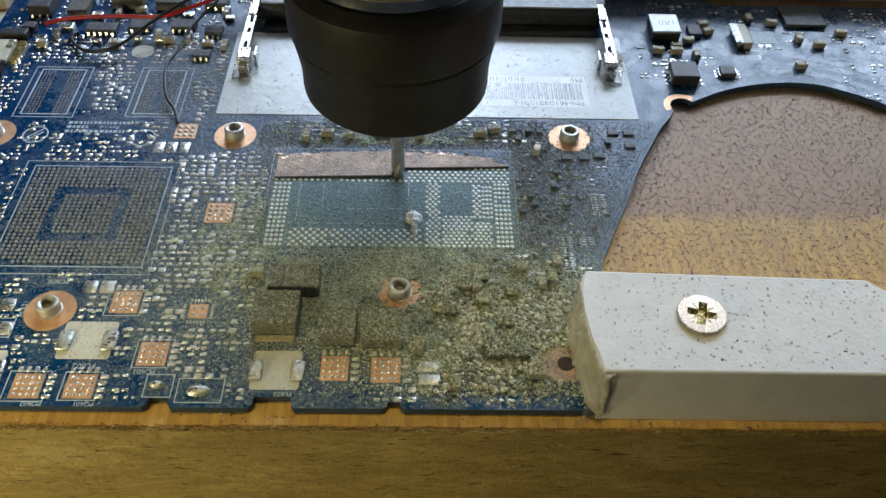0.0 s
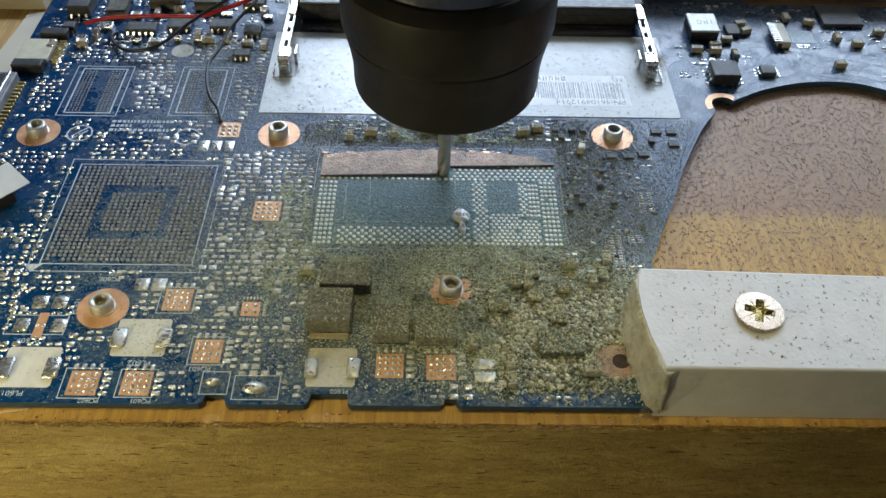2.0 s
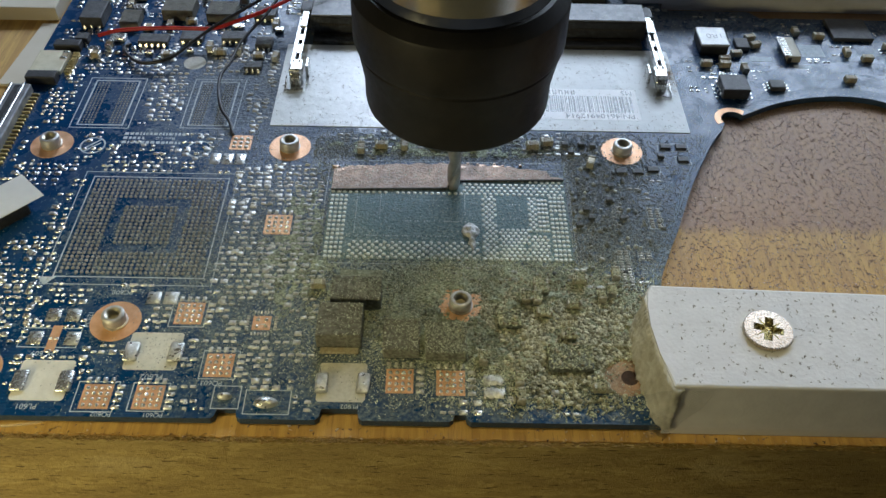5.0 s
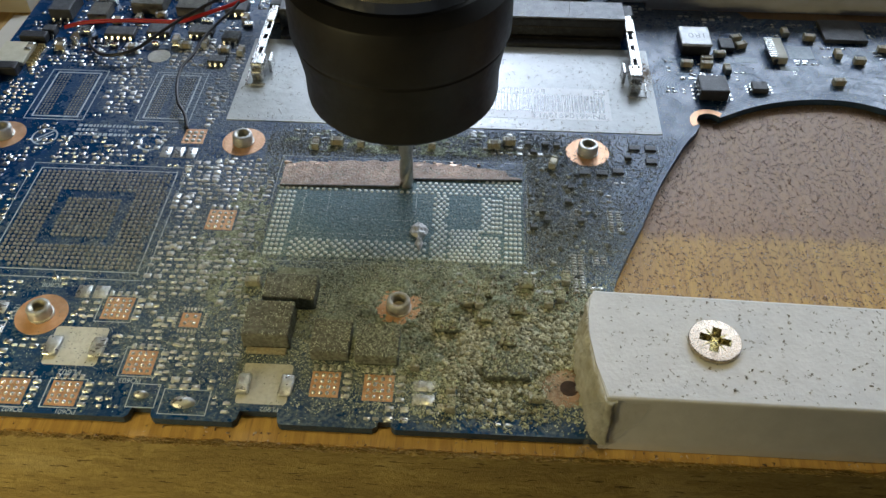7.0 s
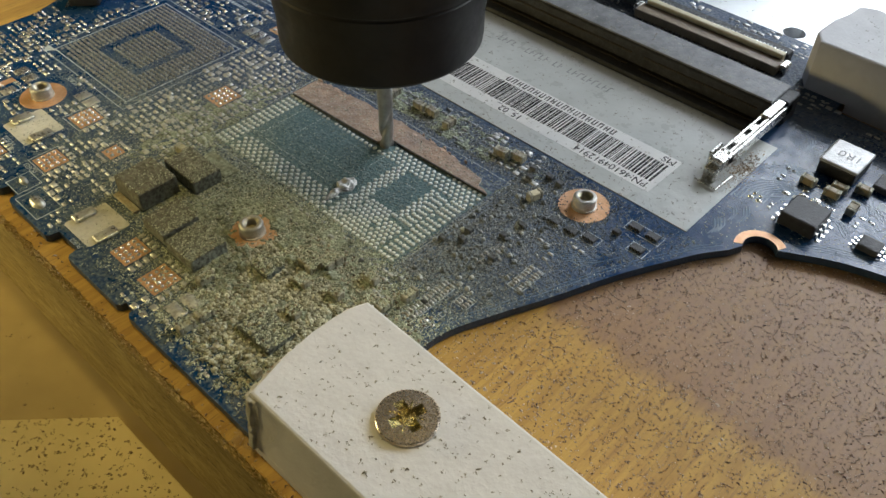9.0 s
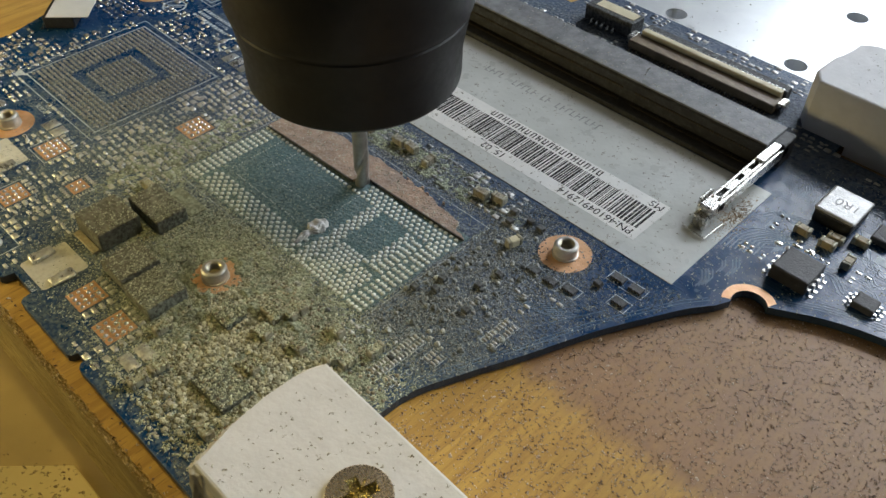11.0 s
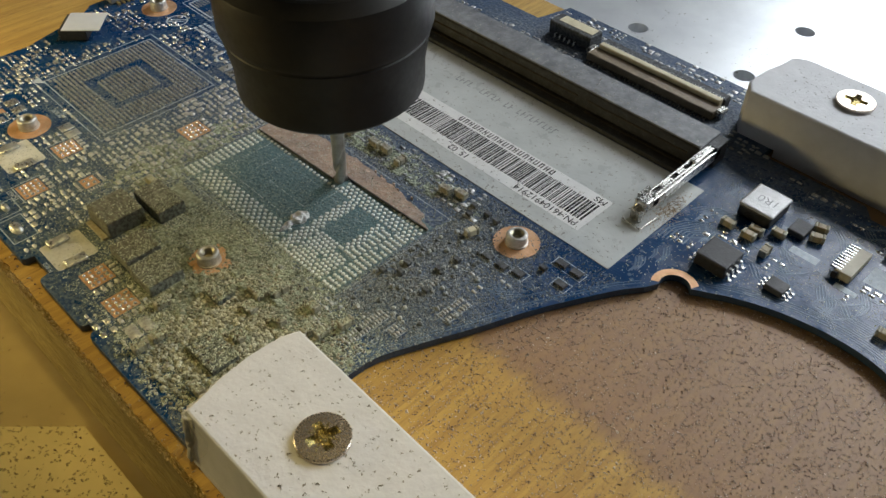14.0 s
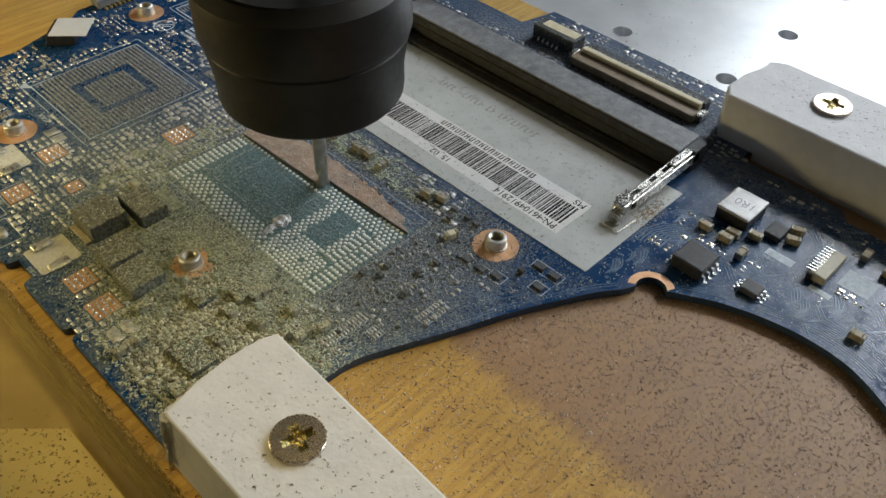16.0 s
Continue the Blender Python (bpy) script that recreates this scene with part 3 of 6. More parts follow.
CUT = 25.6                        # where the cutter stands: the package is milled away in front of it


def cut_at(x):
    """Front face of what is left of the package, slightly askew, one pass further on behind the tool."""
    return (25.25 if x < -1.0 else 27.15) + 0.035 * (x + 1.0)


cpu = part("processor", box(bmesh.new(), CX0, CX1, CY0, 29.0, 0.0, 0.05), DIE, board, "half milled-away processor with its solder balls laid bare")
KEEP.append((CX0 - .5, CX1 + .5, CY0 - .6, 34.0))
pts = []


def ball_grid(xa, xb, ya, yb, px, py, stagger=False):
    for j in range(int((yb - ya) / py + 1.001)):
        for i in range(int((xb - xa) / px + 1.001)):
            x = xa + i * px + (px / 2 if stagger and j % 2 else 0.0)
            if x <= xb + 0.01 and rnd.random() > 0.015:
                pts.append((x, ya + j * py))


ball_grid(CX0 + 0.55, -18.6, 9.1, 23.4, 0.78, 1.0)
ball_grid(-17.9, 3.4, 9.1, 13.0, 1.26, 0.66, True)
ball_grid(4.0, 6.2, 9.1, 23.4, 0.98, 0.62, True)
ball_grid(6.7, 11.4, 9.1, 16.0, 0.84, 0.72, True)
ball_grid(11.8, 12.8, 15.6, 23.4, 0.96, 0.62, True)
ball_grid(11.9, 14.8, 9.1, 14.8, 0.84, 0.72, True)
ball_grid(13.4, 14.9, 15.6, 23.4, 0.62, 1.02)
ball_grid(15.5, 17.9, 9.1, 23.4, 0.72, 1.02)
ball_grid(CX0 + 0.55, 17.9, 24.1, 28.6, 1.0, 0.78, True)
pts = [(x, y) for x, y in pts if y < cut_at(x) - 0.38 and math.hypot(x - SX, y - SY) > 1.5]
bm = bmesh.new()
ball_field(bm, pts, 0.33, 0.2)
tagged(part("solder_balls", bm, BALL, cpu, "bright rows of cut solder balls", True), kind="stuff")
# milled-down package remnant: stepped copper plane with a torn far edge
far_edge = []
x = CX1 - 0.2
while x > CX0:
    y = 31.3 - 0.0045 * (x + 3) ** 2 - (1.3 if x > 15.5 else 0.0) + 0.5 * noise.noise(Vector((x * 0.5, 3.0, 0))) + 0.3 * noise.noise(Vector((x * 1.9, 7.0, 0)))
    far_edge.append((x, y))
    x -= 0.45
step = [(CX0 + 0.2, cut_at(CX0)), (-2.2, cut_at(-2.2)), (-1.9, 26.0), (-1.5, 26.9), (-0.6, 27.25), (0.2, cut_at(0.2)), (CX1 - 0.1, cut_at(CX1))]
bm = prism(bmesh.new(), step + far_edge, 0.05, 0.48, 0.05)
part("copper_layer", bm, STRIP_COPPER, cpu, "milled copper layer left of the package")
for k, (xa, xb) in enumerate(((CX0 + 0.3, -2.2), (0.2, CX1 - 0.2))):
    bm = prism(bmesh.new(), [(xa, cut_at(xa) - 0.14), (xb, cut_at(xb) - 0.14), (xb, cut_at(xb) + 0.02), (xa, cut_at(xa) + 0.02)], 0.05, 0.46)
    part("package_edge", bm, BLACK, cpu, "dark freshly milled edge of the package")
# fine dotted lines left on the milled face
bm = bmesh.new()
for xa, xb, ya, yb, k in ((-9.0, 1.0, 17.4, 17.4, 26), (-17.2, -2.0, 13.9, 13.9, 40), (-13.4, -13.4, 18.0, 23.6, 12), (0.9, 0.9, 19.0, 24.0, 11), (-17.4, -17.4, 14.4, 24.0, 18), (7.4, 10.6, 18.4, 18.4, 7), (8.0, 10.0, 21.6, 21.6, 5)):
    for i in range(k):
        f = i / (k - 1)
        if rnd.random() < 0.8:
            lathe(bm, xa + (xb - xa) * f, ya + (yb - ya) * f, [(0.10, 0.05), (0.08, 0.09), (0, 0.10)], 6)
tagged(part("via_dots", bm, BALL, cpu, "fine dotted lines of bare vias"), kind="stuff")
bm = bmesh.new()
for k in range(26):
    x, y = (rnd.uniform(-21.8, -13.5), rnd.gauss(30.0, 0.5)) if k < 14 else (rnd.gauss(5.0, 3.0), rnd.gauss(30.9, 0.35))
    n_ = rnd.randint(5, 7)
    s_ = rnd.uniform(0.2, 0.62)
    prism(bm, [(x + s_ * rnd.uniform(0.6, 1.5) * math.cos(2 * math.pi * i / n_), y + 0.5 * s_ * rnd.uniform(0.5, 1.3) * math.sin(2 * math.pi * i / n_)) for i in range(n_)], 0.0, 0.50 + 0.05 * rnd.random())
tagged(part("copper_flakes", bm, FLAKE, cpu, "bright copper flakes along the milled layer"), kind="stuff")
bm = bmesh.new()
bmesh.ops.create_icosphere(bm, subdivisions=5, radius=1.0)
for v in bm.verts:
    d = 1 + 0.38 * noise.noise(v.co * 2.6) + 0.24 * noise.noise(v.co * 6.5)
    u = v.co.y
    half = 0.52 + 0.95 * max(0.0, min(1.0, (u + 0.05) * 2.2)) + 0.12 * math.sin(9.0 * u)
    v.co = Vector((1.9 + half * v.co.x * d - 0.25 * u, 13.9 + 3.1 * u * (1 + 0.1 * noise.noise(v.co * 4.0)), max(0.05, 0.05 + 0.62 * v.co.z * d * (1 + 0.25 * math.sin(14 * u)))))
part("solder_blob", bm, simple("crumpled_solder", (0.62, 0.60, 0.57), (0.90, 0.88, 0.85), 900, 0.36, 0.6, 0.5, 0.45), cpu, "crumpled shiny solder blob", True)

# ---- parts soldered on the motherboard ----
def chip_package(name, x0, x1, y0, y1, h, material, label, bevel=0.2, z0=0.02):
    ob = part(name, box(bmesh.new(), x0, x1, y0, y1, z0, h, bevel, 2), material, board, label)
    KEEP.append((x0 - .3, x1 + .3, y0 - .3, y1 + .3))
    return ob


def legs(parent, xs, y, out, z=1.0, w=0.35):
    """Gull-wing legs in a row along x, on the side y."""
    bm0 = bmesh.new()
    s = 1 if out > 0 else -1
    prof = [(0, z), (0.35, z), (0.6, 0.1), (1.0, 0.1), (1.0, 0.0), (0.5, 0.0), (0.28, z - 0.14), (0, z - 0.14)]
    lo = [bm0.verts.new((-w / 2, s * a, b)) for a, b in prof]
    hi = [bm0.verts.new((w / 2, s * a, b)) for a, b in prof]
    bm0.faces.new(lo)
    bm0.faces.new(hi[::-1])
    for i in range(len(prof)):
        j = (i + 1) % len(prof)
        bm0.faces.new((lo[i], lo[j], hi[j], hi[i]))
    me = mesh_of(bm0, "leg", STEEL)
    for x in xs:
        piece("leg", me, parent, x, y, 0)


def side_legs(parent, ys, x, out, z=1.0, w=0.35):
    bm0 = bmesh.new()
    s = 1 if out > 0 else -1
    prof = [(0, z), (0.35, z), (0.6, 0.1), (1.0, 0.1), (1.0, 0.0), (0.5, 0.0), (0.28, z - 0.14), (0, z - 0.14)]
    lo = [bm0.verts.new((s * a, -w / 2, b)) for a, b in prof]
    hi = [bm0.verts.new((s * a, w / 2, b)) for a, b in prof]
    bm0.faces.new(lo)
    bm0.faces.new(hi[::-1])
    for i in range(len(prof)):
        j = (i + 1) % len(prof)
        bm0.faces.new((lo[i], lo[j], hi[j], hi[i]))
    me = mesh_of(bm0, "leg", STEEL)
    for y in ys:
        piece("leg", me, parent, x, y, 0)


# dusty power inductors in front of the processor
for x0, x1, y0, y1, h in ((-21.0, -14.4, -8.9, -2.6, 3.0), (-19.6, -12.0, -1.6, 3.2, 2.4), (-11.3, -6.0, -10.6, -4.8, 2.1), (-5.2, 0.8, -10.9, -5.2, 2.1)):
    ob = chip_package("inductor", x0, x1, y0, y1, h, FERRITE, "grey ferrite inductor buried in dust", 0.25)
part("bare_land", flat(bmesh.new(), -18.8, -12.2, 3.6, 6.2, 0.25), simple("dust_caked_land", (0.23, 0.25, 0.155), (0.42, 0.44, 0.30), 700, 0.85, 0, 0.6, 0.55), board, "dusty pale land beside an inductor")
bm = bmesh.new()
box(bm, -20.4, -14.8, -10.0, -9.0, 0.02, 0.5, 0.1)
part("inductor_foot", bm, CAP, board)
KEEP.append((-21, -6, -11.5, 6.5))
chip_package("chip", 5.5, 9.0, -5.0, -2.0, 1.1, GREY_IC, "small black chip under dust")
chip_package("chip", 12.5, 19.0, -12.6, -8.2, 1.0, GREY_IC, "flat black chip under dust")

INK_GREY = simple("grey_stamp_ink", (0.16, 0.16, 0.16), (0.24, 0.24, 0.24), 900, 0.6)
# silver-topped inductor and chips near the fan opening
coil = chip_package("inductor", 49.9, 55.6, 67.0, 73.5, 2.2, BLACK, "black inductor with a silver stamped top", 0.3)
part("cap", box(bmesh.new(), 49.75, 55.75, 66.85, 73.65, 2.2, 2.65, 0.35, 3), SILVER_CAP, coil, "silver metal cap stamped with a value")
ic = chip_package("chip", 51.3, 56.6, 52.2, 57.4, 2.3, BLACK, "black eight-legged chip with silver legs", 0.25)
side_legs(ic, [52.9 + 1.27 * i for i in range(4)], 56.6, 1, 1.0, 0.5)
side_legs(ic, [52.9 + 1.27 * i for i in range(4)], 51.3, -1, 1.0, 0.5)
chip_package("chip", 57.9, 60.7, 68.6, 72.2, 1.1, GREY_IC, "small grey chip")
c3 = chip_package("chip", 61.6, 64.6, 55.0, 57.6, 1.1, GREY_IC, "small dark chip")
side_legs(c3, [55.4, 56.3, 57.2], 64.6, 1, 0.6, 0.35)
side_legs(c3, [55.4, 56.3, 57.2], 61.6, -1, 0.6, 0.35)
chip_package("flat_chip", 79.5, 88.0, 73.0, 80.5, 0.9, GREY_IC, "grey square chip with a pale border", 0.1)
TAN = simple("greyed_ivory_plastic", (0.36, 0.32, 0.22), (0.50, 0.46, 0.34), 500, 0.5, 0, 0.2)
# ribbon connector by the fan opening
rc = chip_package("ribbon_connector", 67.6, 70.2, 65.0, 72.2, 1.5, TAN, "ivory ribbon connector with a row of contacts", 0.15)
bm = bmesh.new()
for i in range(10):
    y = 65.5 + i * 0.70
    box(bm, 66.7, 68.4, y - 0.14, y + 0.14, 1.25, 1.6, 0.05)
tagged(part("contact_row", bm, STEEL, rc), kind="stuff")
part("latch", box(bmesh.new(), 67.4, 68.2, 64.6, 65.0, 0.02, 1.3, 0.1), BLACK, rc)
for a in ((71.4, 76.3, 67.2, 71.6), (68.7, 72.2, 63.0, 64.2), (60.2, 64.8, 65.2, 66.9)):
    part("bare_land", flat(bmesh.new(), *a), SILK, board, "pale printed land")
    KEEP.append(a)

# slot for a plug-in card, with its sprung levers
slot = part("card_slot", box(bmesh.new(), -30.6, 39.0, 71.4, 78.0, 0.05, 4.4, 0.2), BLACK, board, "long black card slot with a dusty grey top")
part("slot_top", box(bmesh.new(), -30.4, 38.8, 71.8, 78.2, 4.4, 4.75, 0.1), GREY_TOP, slot, "dusty grey plastic top sheet")
part("slot_lip", box(bmesh.new(), -30.0, 38.2, 68.2, 71.4, 0.05, 0.9, 0.1), BLACK, slot)
KEEP.append((-32, 43, 66, 79))
bm = bmesh.new()
for i in range(140):
    x = -28.5 + i * 0.47
    if 13.2 < x < 15.6:
        continue
    box(bm, x - 0.11, x + 0.11, 70.2, 70.75, 0.92, 1.12)
    box(bm, x - 0.11, x + 0.11, 71.25, 71.38, 2.6, 3.0)
tagged(part("contact_row", bm, simple("dull_bronze_contact", (0.045, 0.034, 0.022), (0.09, 0.07, 0.045), 900, 0.5, 0.4, 0.2), slot, "two rows of dull bronze contacts"), kind="stuff")
for x, s in ((-31.6, -1), (39.5, 1)):
    lev = part("lever", box(bmesh.new(), x - 0.75, x + 0.75, 68.5, 75.0, 3.6, 4.2, 0.2, 2), STEEL, slot, "shiny sprung steel lever")
    for d in (-0.55, 0.55):
        part("lever_arm", box(bmesh.new(), x + d - 0.2, x + d + 0.2, 57.0, 68.6, 3.0, 3.9, 0.1, 2), STEEL, lev)
    part("lever_tab", box(bmesh.new(), x - 0.35, x + 0.35, 60.0, 63.0, 3.2, 3.5, 0.08), STEEL, lev)
    part("lever_tab", box(bmesh.new(), x - 0.35, x + 0.35, 64.6, 66.6, 3.2, 3.5, 0.08), STEEL, lev)
    part("lever_core", box(bmesh.new(), x - 0.36, x + 0.36, 57.4, 68.6, 2.6, 3.0), BLACK, lev)
    part("lever_wire", tube(bmesh.new(), [(x - 1.6 * s, 52.2, 0.45), (x + 2.0 * s, 52.0, 0.4), (x + 2.2 * s, 56.5, 0.4)], 0.16), STEEL, lev)
    part("lever_foot", box(bmesh.new(), x - 1.3, x + 1.2, 54.2, 58.0, 1.6, 3.6, 0.4, 2), STEEL, lev)
    part("lever_heel", box(bmesh.new(), x - 1.1, x + 1.0, 53.3, 54.6, 0.05, 2.4, 0.3, 2), STEEL, lev)
    part("lever_rail", box(bmesh.new(), x + s * 1.0 - 0.2, x + s * 1.0 + 0.2, 56.0, 76.0, 1.6, 3.6, 0.1), STEEL, lev)
    part("lever_tongue", box(bmesh.new(), x - s * 1.9 - 0.3, x - s * 1.9 + 0.3, 56.4, 59.6, 0.05, 2.8, 0.15), STEEL, lev)
    part("lever_post", box(bmesh.new(), x - 1.2, x + 1.2, 74.0, 78.0, 0.05, 4.3, 0.2), BLACK, lev)

# insulating sheet with bar code sticker
sheet = part("insulating_sheet", box(bmesh.new(), -35.0, 43.2, 41.6, 68.0, 0.004, 0.14), SHEET, board, "white insulating sheet under the card slot")
KEEP.append((-35.3, 43.5, 41.3, 68.5))


def sticker(x0, x1, y0, y1, bars0, bars1, seed):
    st = part("sticker", box(bmesh.new(), x0, x1, y0, y1, 0.141, 0.17), STICKER, sheet, "white paper bar code sticker")
    r = random.Random(seed)
    bm = bmesh.new()
    x = x0 + 0.7
    while x < x1 - 0.9:
        w = r.choice((0.13, 0.13, 0.26, 0.39))
        box(bm, x, x + w, bars0, bars1, 0.171, 0.182)
        x += w + r.choice((0.14, 0.14, 0.28))
    tagged(part("bar_code", bm, INK, st), kind="stuff")
    return st


main_sticker = sticker(-17.0, 34.6, 44.9, 54.4, 47.2, 52.2, 3)
bm = bmesh.new()
for k in range(24):
    if k not in (4, 5, 11, 14):
        q = -9.4 + k * 1.05
        box(bm, q, q + 0.22, 61.8, 63.4, 0.1405, 0.147)
        box(bm, q + 0.22, q + 0.72, 61.8 + 0.7 * (k % 3), 62.05 + 0.7 * (k % 3), 0.1405, 0.147)
tagged(part("print", bm, simple("faint_grey_print", (0.22, 0.23, 0.23), (0.36, 0.37, 0.37), 900, 0.5), sheet, "faint grey row of print"), kind="stuff")


def text(words, x, y, z, size, material, parent, turn=180, align="LEFT", name="lettering"):
    cu = bpy.data.curves.new(name, "FONT")
    cu.body, cu.size, cu.extrude, cu.align_x, cu.align_y = words, size * MM, 0.000006, align, "CENTER"
    tmp = new(name, cu)
    bpy.context.view_layer.update()
    me = bpy.data.meshes.new_from_object(tmp.evaluated_get(bpy.context.evaluated_depsgraph_get()))
    bpy.data.objects.remove(tmp)
    bpy.data.curves.remove(cu)
    me.materials.clear()
    me.materials.append(material)
    ob = new(name, me)
    ob.parent = parent
    ob.matrix_local = pose(x * MM, y * MM, z * MM, 0, 0, turn)
    return ob


text("1R0", 55.0, 70.3, 2.655, 2.3, INK_GREY, coil, name="stamp")
text("PN:46104912914", 33.6, 46.1, 0.18, 1.9, INK, main_sticker)
text("15_02_", 9.6, 46.0, 0.18, 1.9, INK, main_sticker)
text("MS", 34.0, 53.35, 0.18, 1.9, INK, main_sticker)
bm = bmesh.new()
for k in range(19):
    q = 22.0 - k * 1.2
    box(bm, q, q + 0.2, 52.65, 54.0, 0.171, 0.182)
    box(bm, q + 0.55, q + 0.75, 52.65, 54.0, 0.171, 0.182)
    box(bm, q + 0.2, q + 0.55, (52.65, 53.22, 53.78)[k % 3], (52.87, 53.44, 54.0)[k % 3], 0.171, 0.182)
tagged(part("print", bm, INK, main_sticker), kind="stuff")

# connectors on the far edge
zif = part("ribbon_connector", box(bmesh.new(), 3.6, 32.8, 86.2, 89.4, 0.02, 1.7, 0.15), BROWN, board, "long tan ribbon connector with fine contacts")
part("latch_bar", box(bmesh.new(), 4.2, 32.2, 89.2, 90.6, 0.5, 2.6, 0.25, 2), IVORY, zif, "ivory latch bar")
part("back_wall", box(bmesh.new(), 3.8, 32.6, 90.6, 92.8, 0.02, 2.3, 0.2), BLACK, zif, "dark back wall")
bm0 = bmesh.new()
box(bm0, -0.13, 0.13, -1.2, 0.0, 0.0, 0.35)
box(bm0, -0.13, 0.13, 4.3, 5.0, 2.05, 2.35)
finger = mesh_of(bm0, "contact", STEEL)
for i in range(40):
    piece("contact", finger, zif, 4.6 + i * 0.7, 86.2, 0)
for x in (3.0, 33.2):
    part("anchor", box(bmesh.new(), x - 0.7, x + 0.7, 87.5, 90.2, 0.02, 1.6, 0.25), STEEL, zif)
yc = chip_package("connector", -8.5, 2.2, 89.0, 93.0, 3.0, BLACK, "black connector with a yellow tape on top", 0.2)
part("tape", box(bmesh.new(), -7.0, 1.6, 90.2, 92.6, 3.0, 3.08), IVORY, yc, "pale yellow tape")
legs(yc, [-6.5 + 1.25 * i for i in range(5)], 89.0, -1, 0.8, 0.4)
KEEP.append((2.5, 34.5, 84.5, 94))

# flat cable connector on the side edge
edge_conn = part("edge_connector", box(bmesh.new(), -85.3, -81.4, 28.5, 50.5, 0.02, 2.0, 0.2), GREY_TOP, board, "long pale connector on the board edge")
part("slit", box(bmesh.new(), -84.2, -83.2, 29.5, 49.8, 2.0, 2.1), BLACK, edge_conn)
for x in (-85.0, -82.6):
    part("rail", box(bmesh.new(), x - 0.25, x + 0.25, 28.8, 50.2, 2.0, 2.35, 0.1), STEEL, edge_conn, "bright steel rail")
bm0 = bmesh.new()
box(bm0, 0.0, 1.4, -0.22, 0.22, 0.0, 0.5, 0.06)
tab_me = mesh_of(bm0, "contact", GOLD)
for i in range(19):
    piece("contact", tab_me, edge_conn, -81.4, 29.8 + i * 1.08, 0)
KEEP.append((-86, -79.5, 28, 51))
# tilted loose chip with a white sticker
loose = thing("loose_connector", "black multi-pin connector with a white top lying on the board", "connector")
part("body", box(bmesh.new(), -79.5, -72.6, 16.2, 21.8, 0.25, 2.6, 0.2), BLACK, loose)
part("cover", box(bmesh.new(), -79.6, -72.4, 17.0, 24.6, 2.6, 2.75), STICKER, loose, "white paper cover")
legs(loose, [-78.6 + 0.9 * i for i in range(7)], 16.2, -1, 0.9, 0.45)
loose.matrix_basis = pose(-74.6 * MM, 18.2 * MM, 0, 0, 0, -43) @ pose(76.05 * MM, -19.8 * MM, 0)
KEEP.append((-80.0, -69.0, 12.8, 24))

# chips along the far left
FARCHIPS = [(-84, -77.5, 52.5, 55.2, 2.2, BLACK), (-84.5, -77.5, 55.4, 63.5, 1.2, IVORY), (-82, -76, 63.6, 66.2, 2.0, BLACK), (-78.5, -75.2, 66.2, 69, 1.8, GREY_IC),
            (-66.5, -58.5, 66.0, 70.0, 1.3, GREY_IC), (-58.0, -51.8, 67.0, 73.5, 1.2, GREY_IC), (-49.5, -43.0, 67.5, 71.5, 1.4, GREY_IC),
            (-42.0, -37.5, 65.5, 69.5, 1.5, GREY_IC), (-43.0, -38.6, 58.0, 61.0, 1.2, GREY_IC), (-63, -55.5, 75.5, 82, 3.0, FERRITE),
            (-53.5, -46.5, 75.0, 81, 2.6, FERRITE), (-79.5, -73.5, 71.5, 80.5, 3.0, GREY_IC), (-72.5, -67.5, 83, 88, 2.6, FERRITE), (-44, -38, 76, 81, 1.6, GREY_IC),
            (-71, -66.5, 72, 77.5, 2.2, FERRITE)]
for x0, x1, y0, y1, h, material in FARCHIPS:
    q = 0.12 if material is GREY_IC else 0.06
    x0, x1, y0, y1 = x0 + q * (x1 - x0), x1 - q * (x1 - x0), y0 + q * (y1 - y0), y1 - q * (y1 - y0)
    c = chip_package("chip", x0, x1, y0, y1, h * 0.85, material, "dark square component on the board edge", 0.2)
    if material is GREY_IC:
        k = max(3, int((x1 - x0) / 1.2))
        legs(c, [x0 + (i + 0.5) * (x1 - x0) / k for i in range(k)], y0, -1, 0.7, 0.45)
# shiny shield cans and terminals between them
for x, y, w, d, h in ((-70.0, 68.6, 3.0, 2.2, 0.9), (-62.5, 63.8, 1.6, 1.1, 0.7), (-54.4, 64.6, 1.4, 1.0, 0.8), (-46.0, 73.2, 2.4, 1.4, 1.1), (-37.4, 72.6, 1.8, 1.2, 0.9), (-68.2, 79.6, 2.6, 1.8, 1.2), (-73.6, 64.2, 2.0, 1.4, 1.0), (-50.0, 64.4, 1.8, 1.0, 0.7)):
    chip_package("metal_terminal", x - w / 2, x + w / 2, y - d / 2, y + d / 2, h, STEEL, "small bright metal terminal", 0.12)
bm = bmesh.new()
for i in range(8):
    box(bm, -77.4, -76.2, 56.0 + i * 0.9, 56.5 + i * 0.9, 0.02, 0.8)
part("gilt_contacts", bm, GOLD, board)
part("test_land", lathe(bmesh.new(), -52.8, 60.9, [(2.2, 0.0), (2.2, 0.04), (0, 0.04)], 32), PAD_WHITE, board, "round cream printed land")
KEEP.append((-55.2, -50.4, 58.5, 63.2))
part("bare_land", flat(bmesh.new(), -41.4, -37.6, 34.6, 38.6, 0.05), COPPER, board, "bare copper land with a soldered wire")
bm = bmesh.new()
for i in range(3):
    for j in range(3):
        lathe(bm, -40.6 + i * 1.1, 35.4 + j * 1.1, [(0.4, 0.05), (0.32, 0.22), (0, 0.28)], 8)
part("solder_dots", bm, SOLDER, board, smooth=True)
KEEP.append((-42, -37, 34, 39))


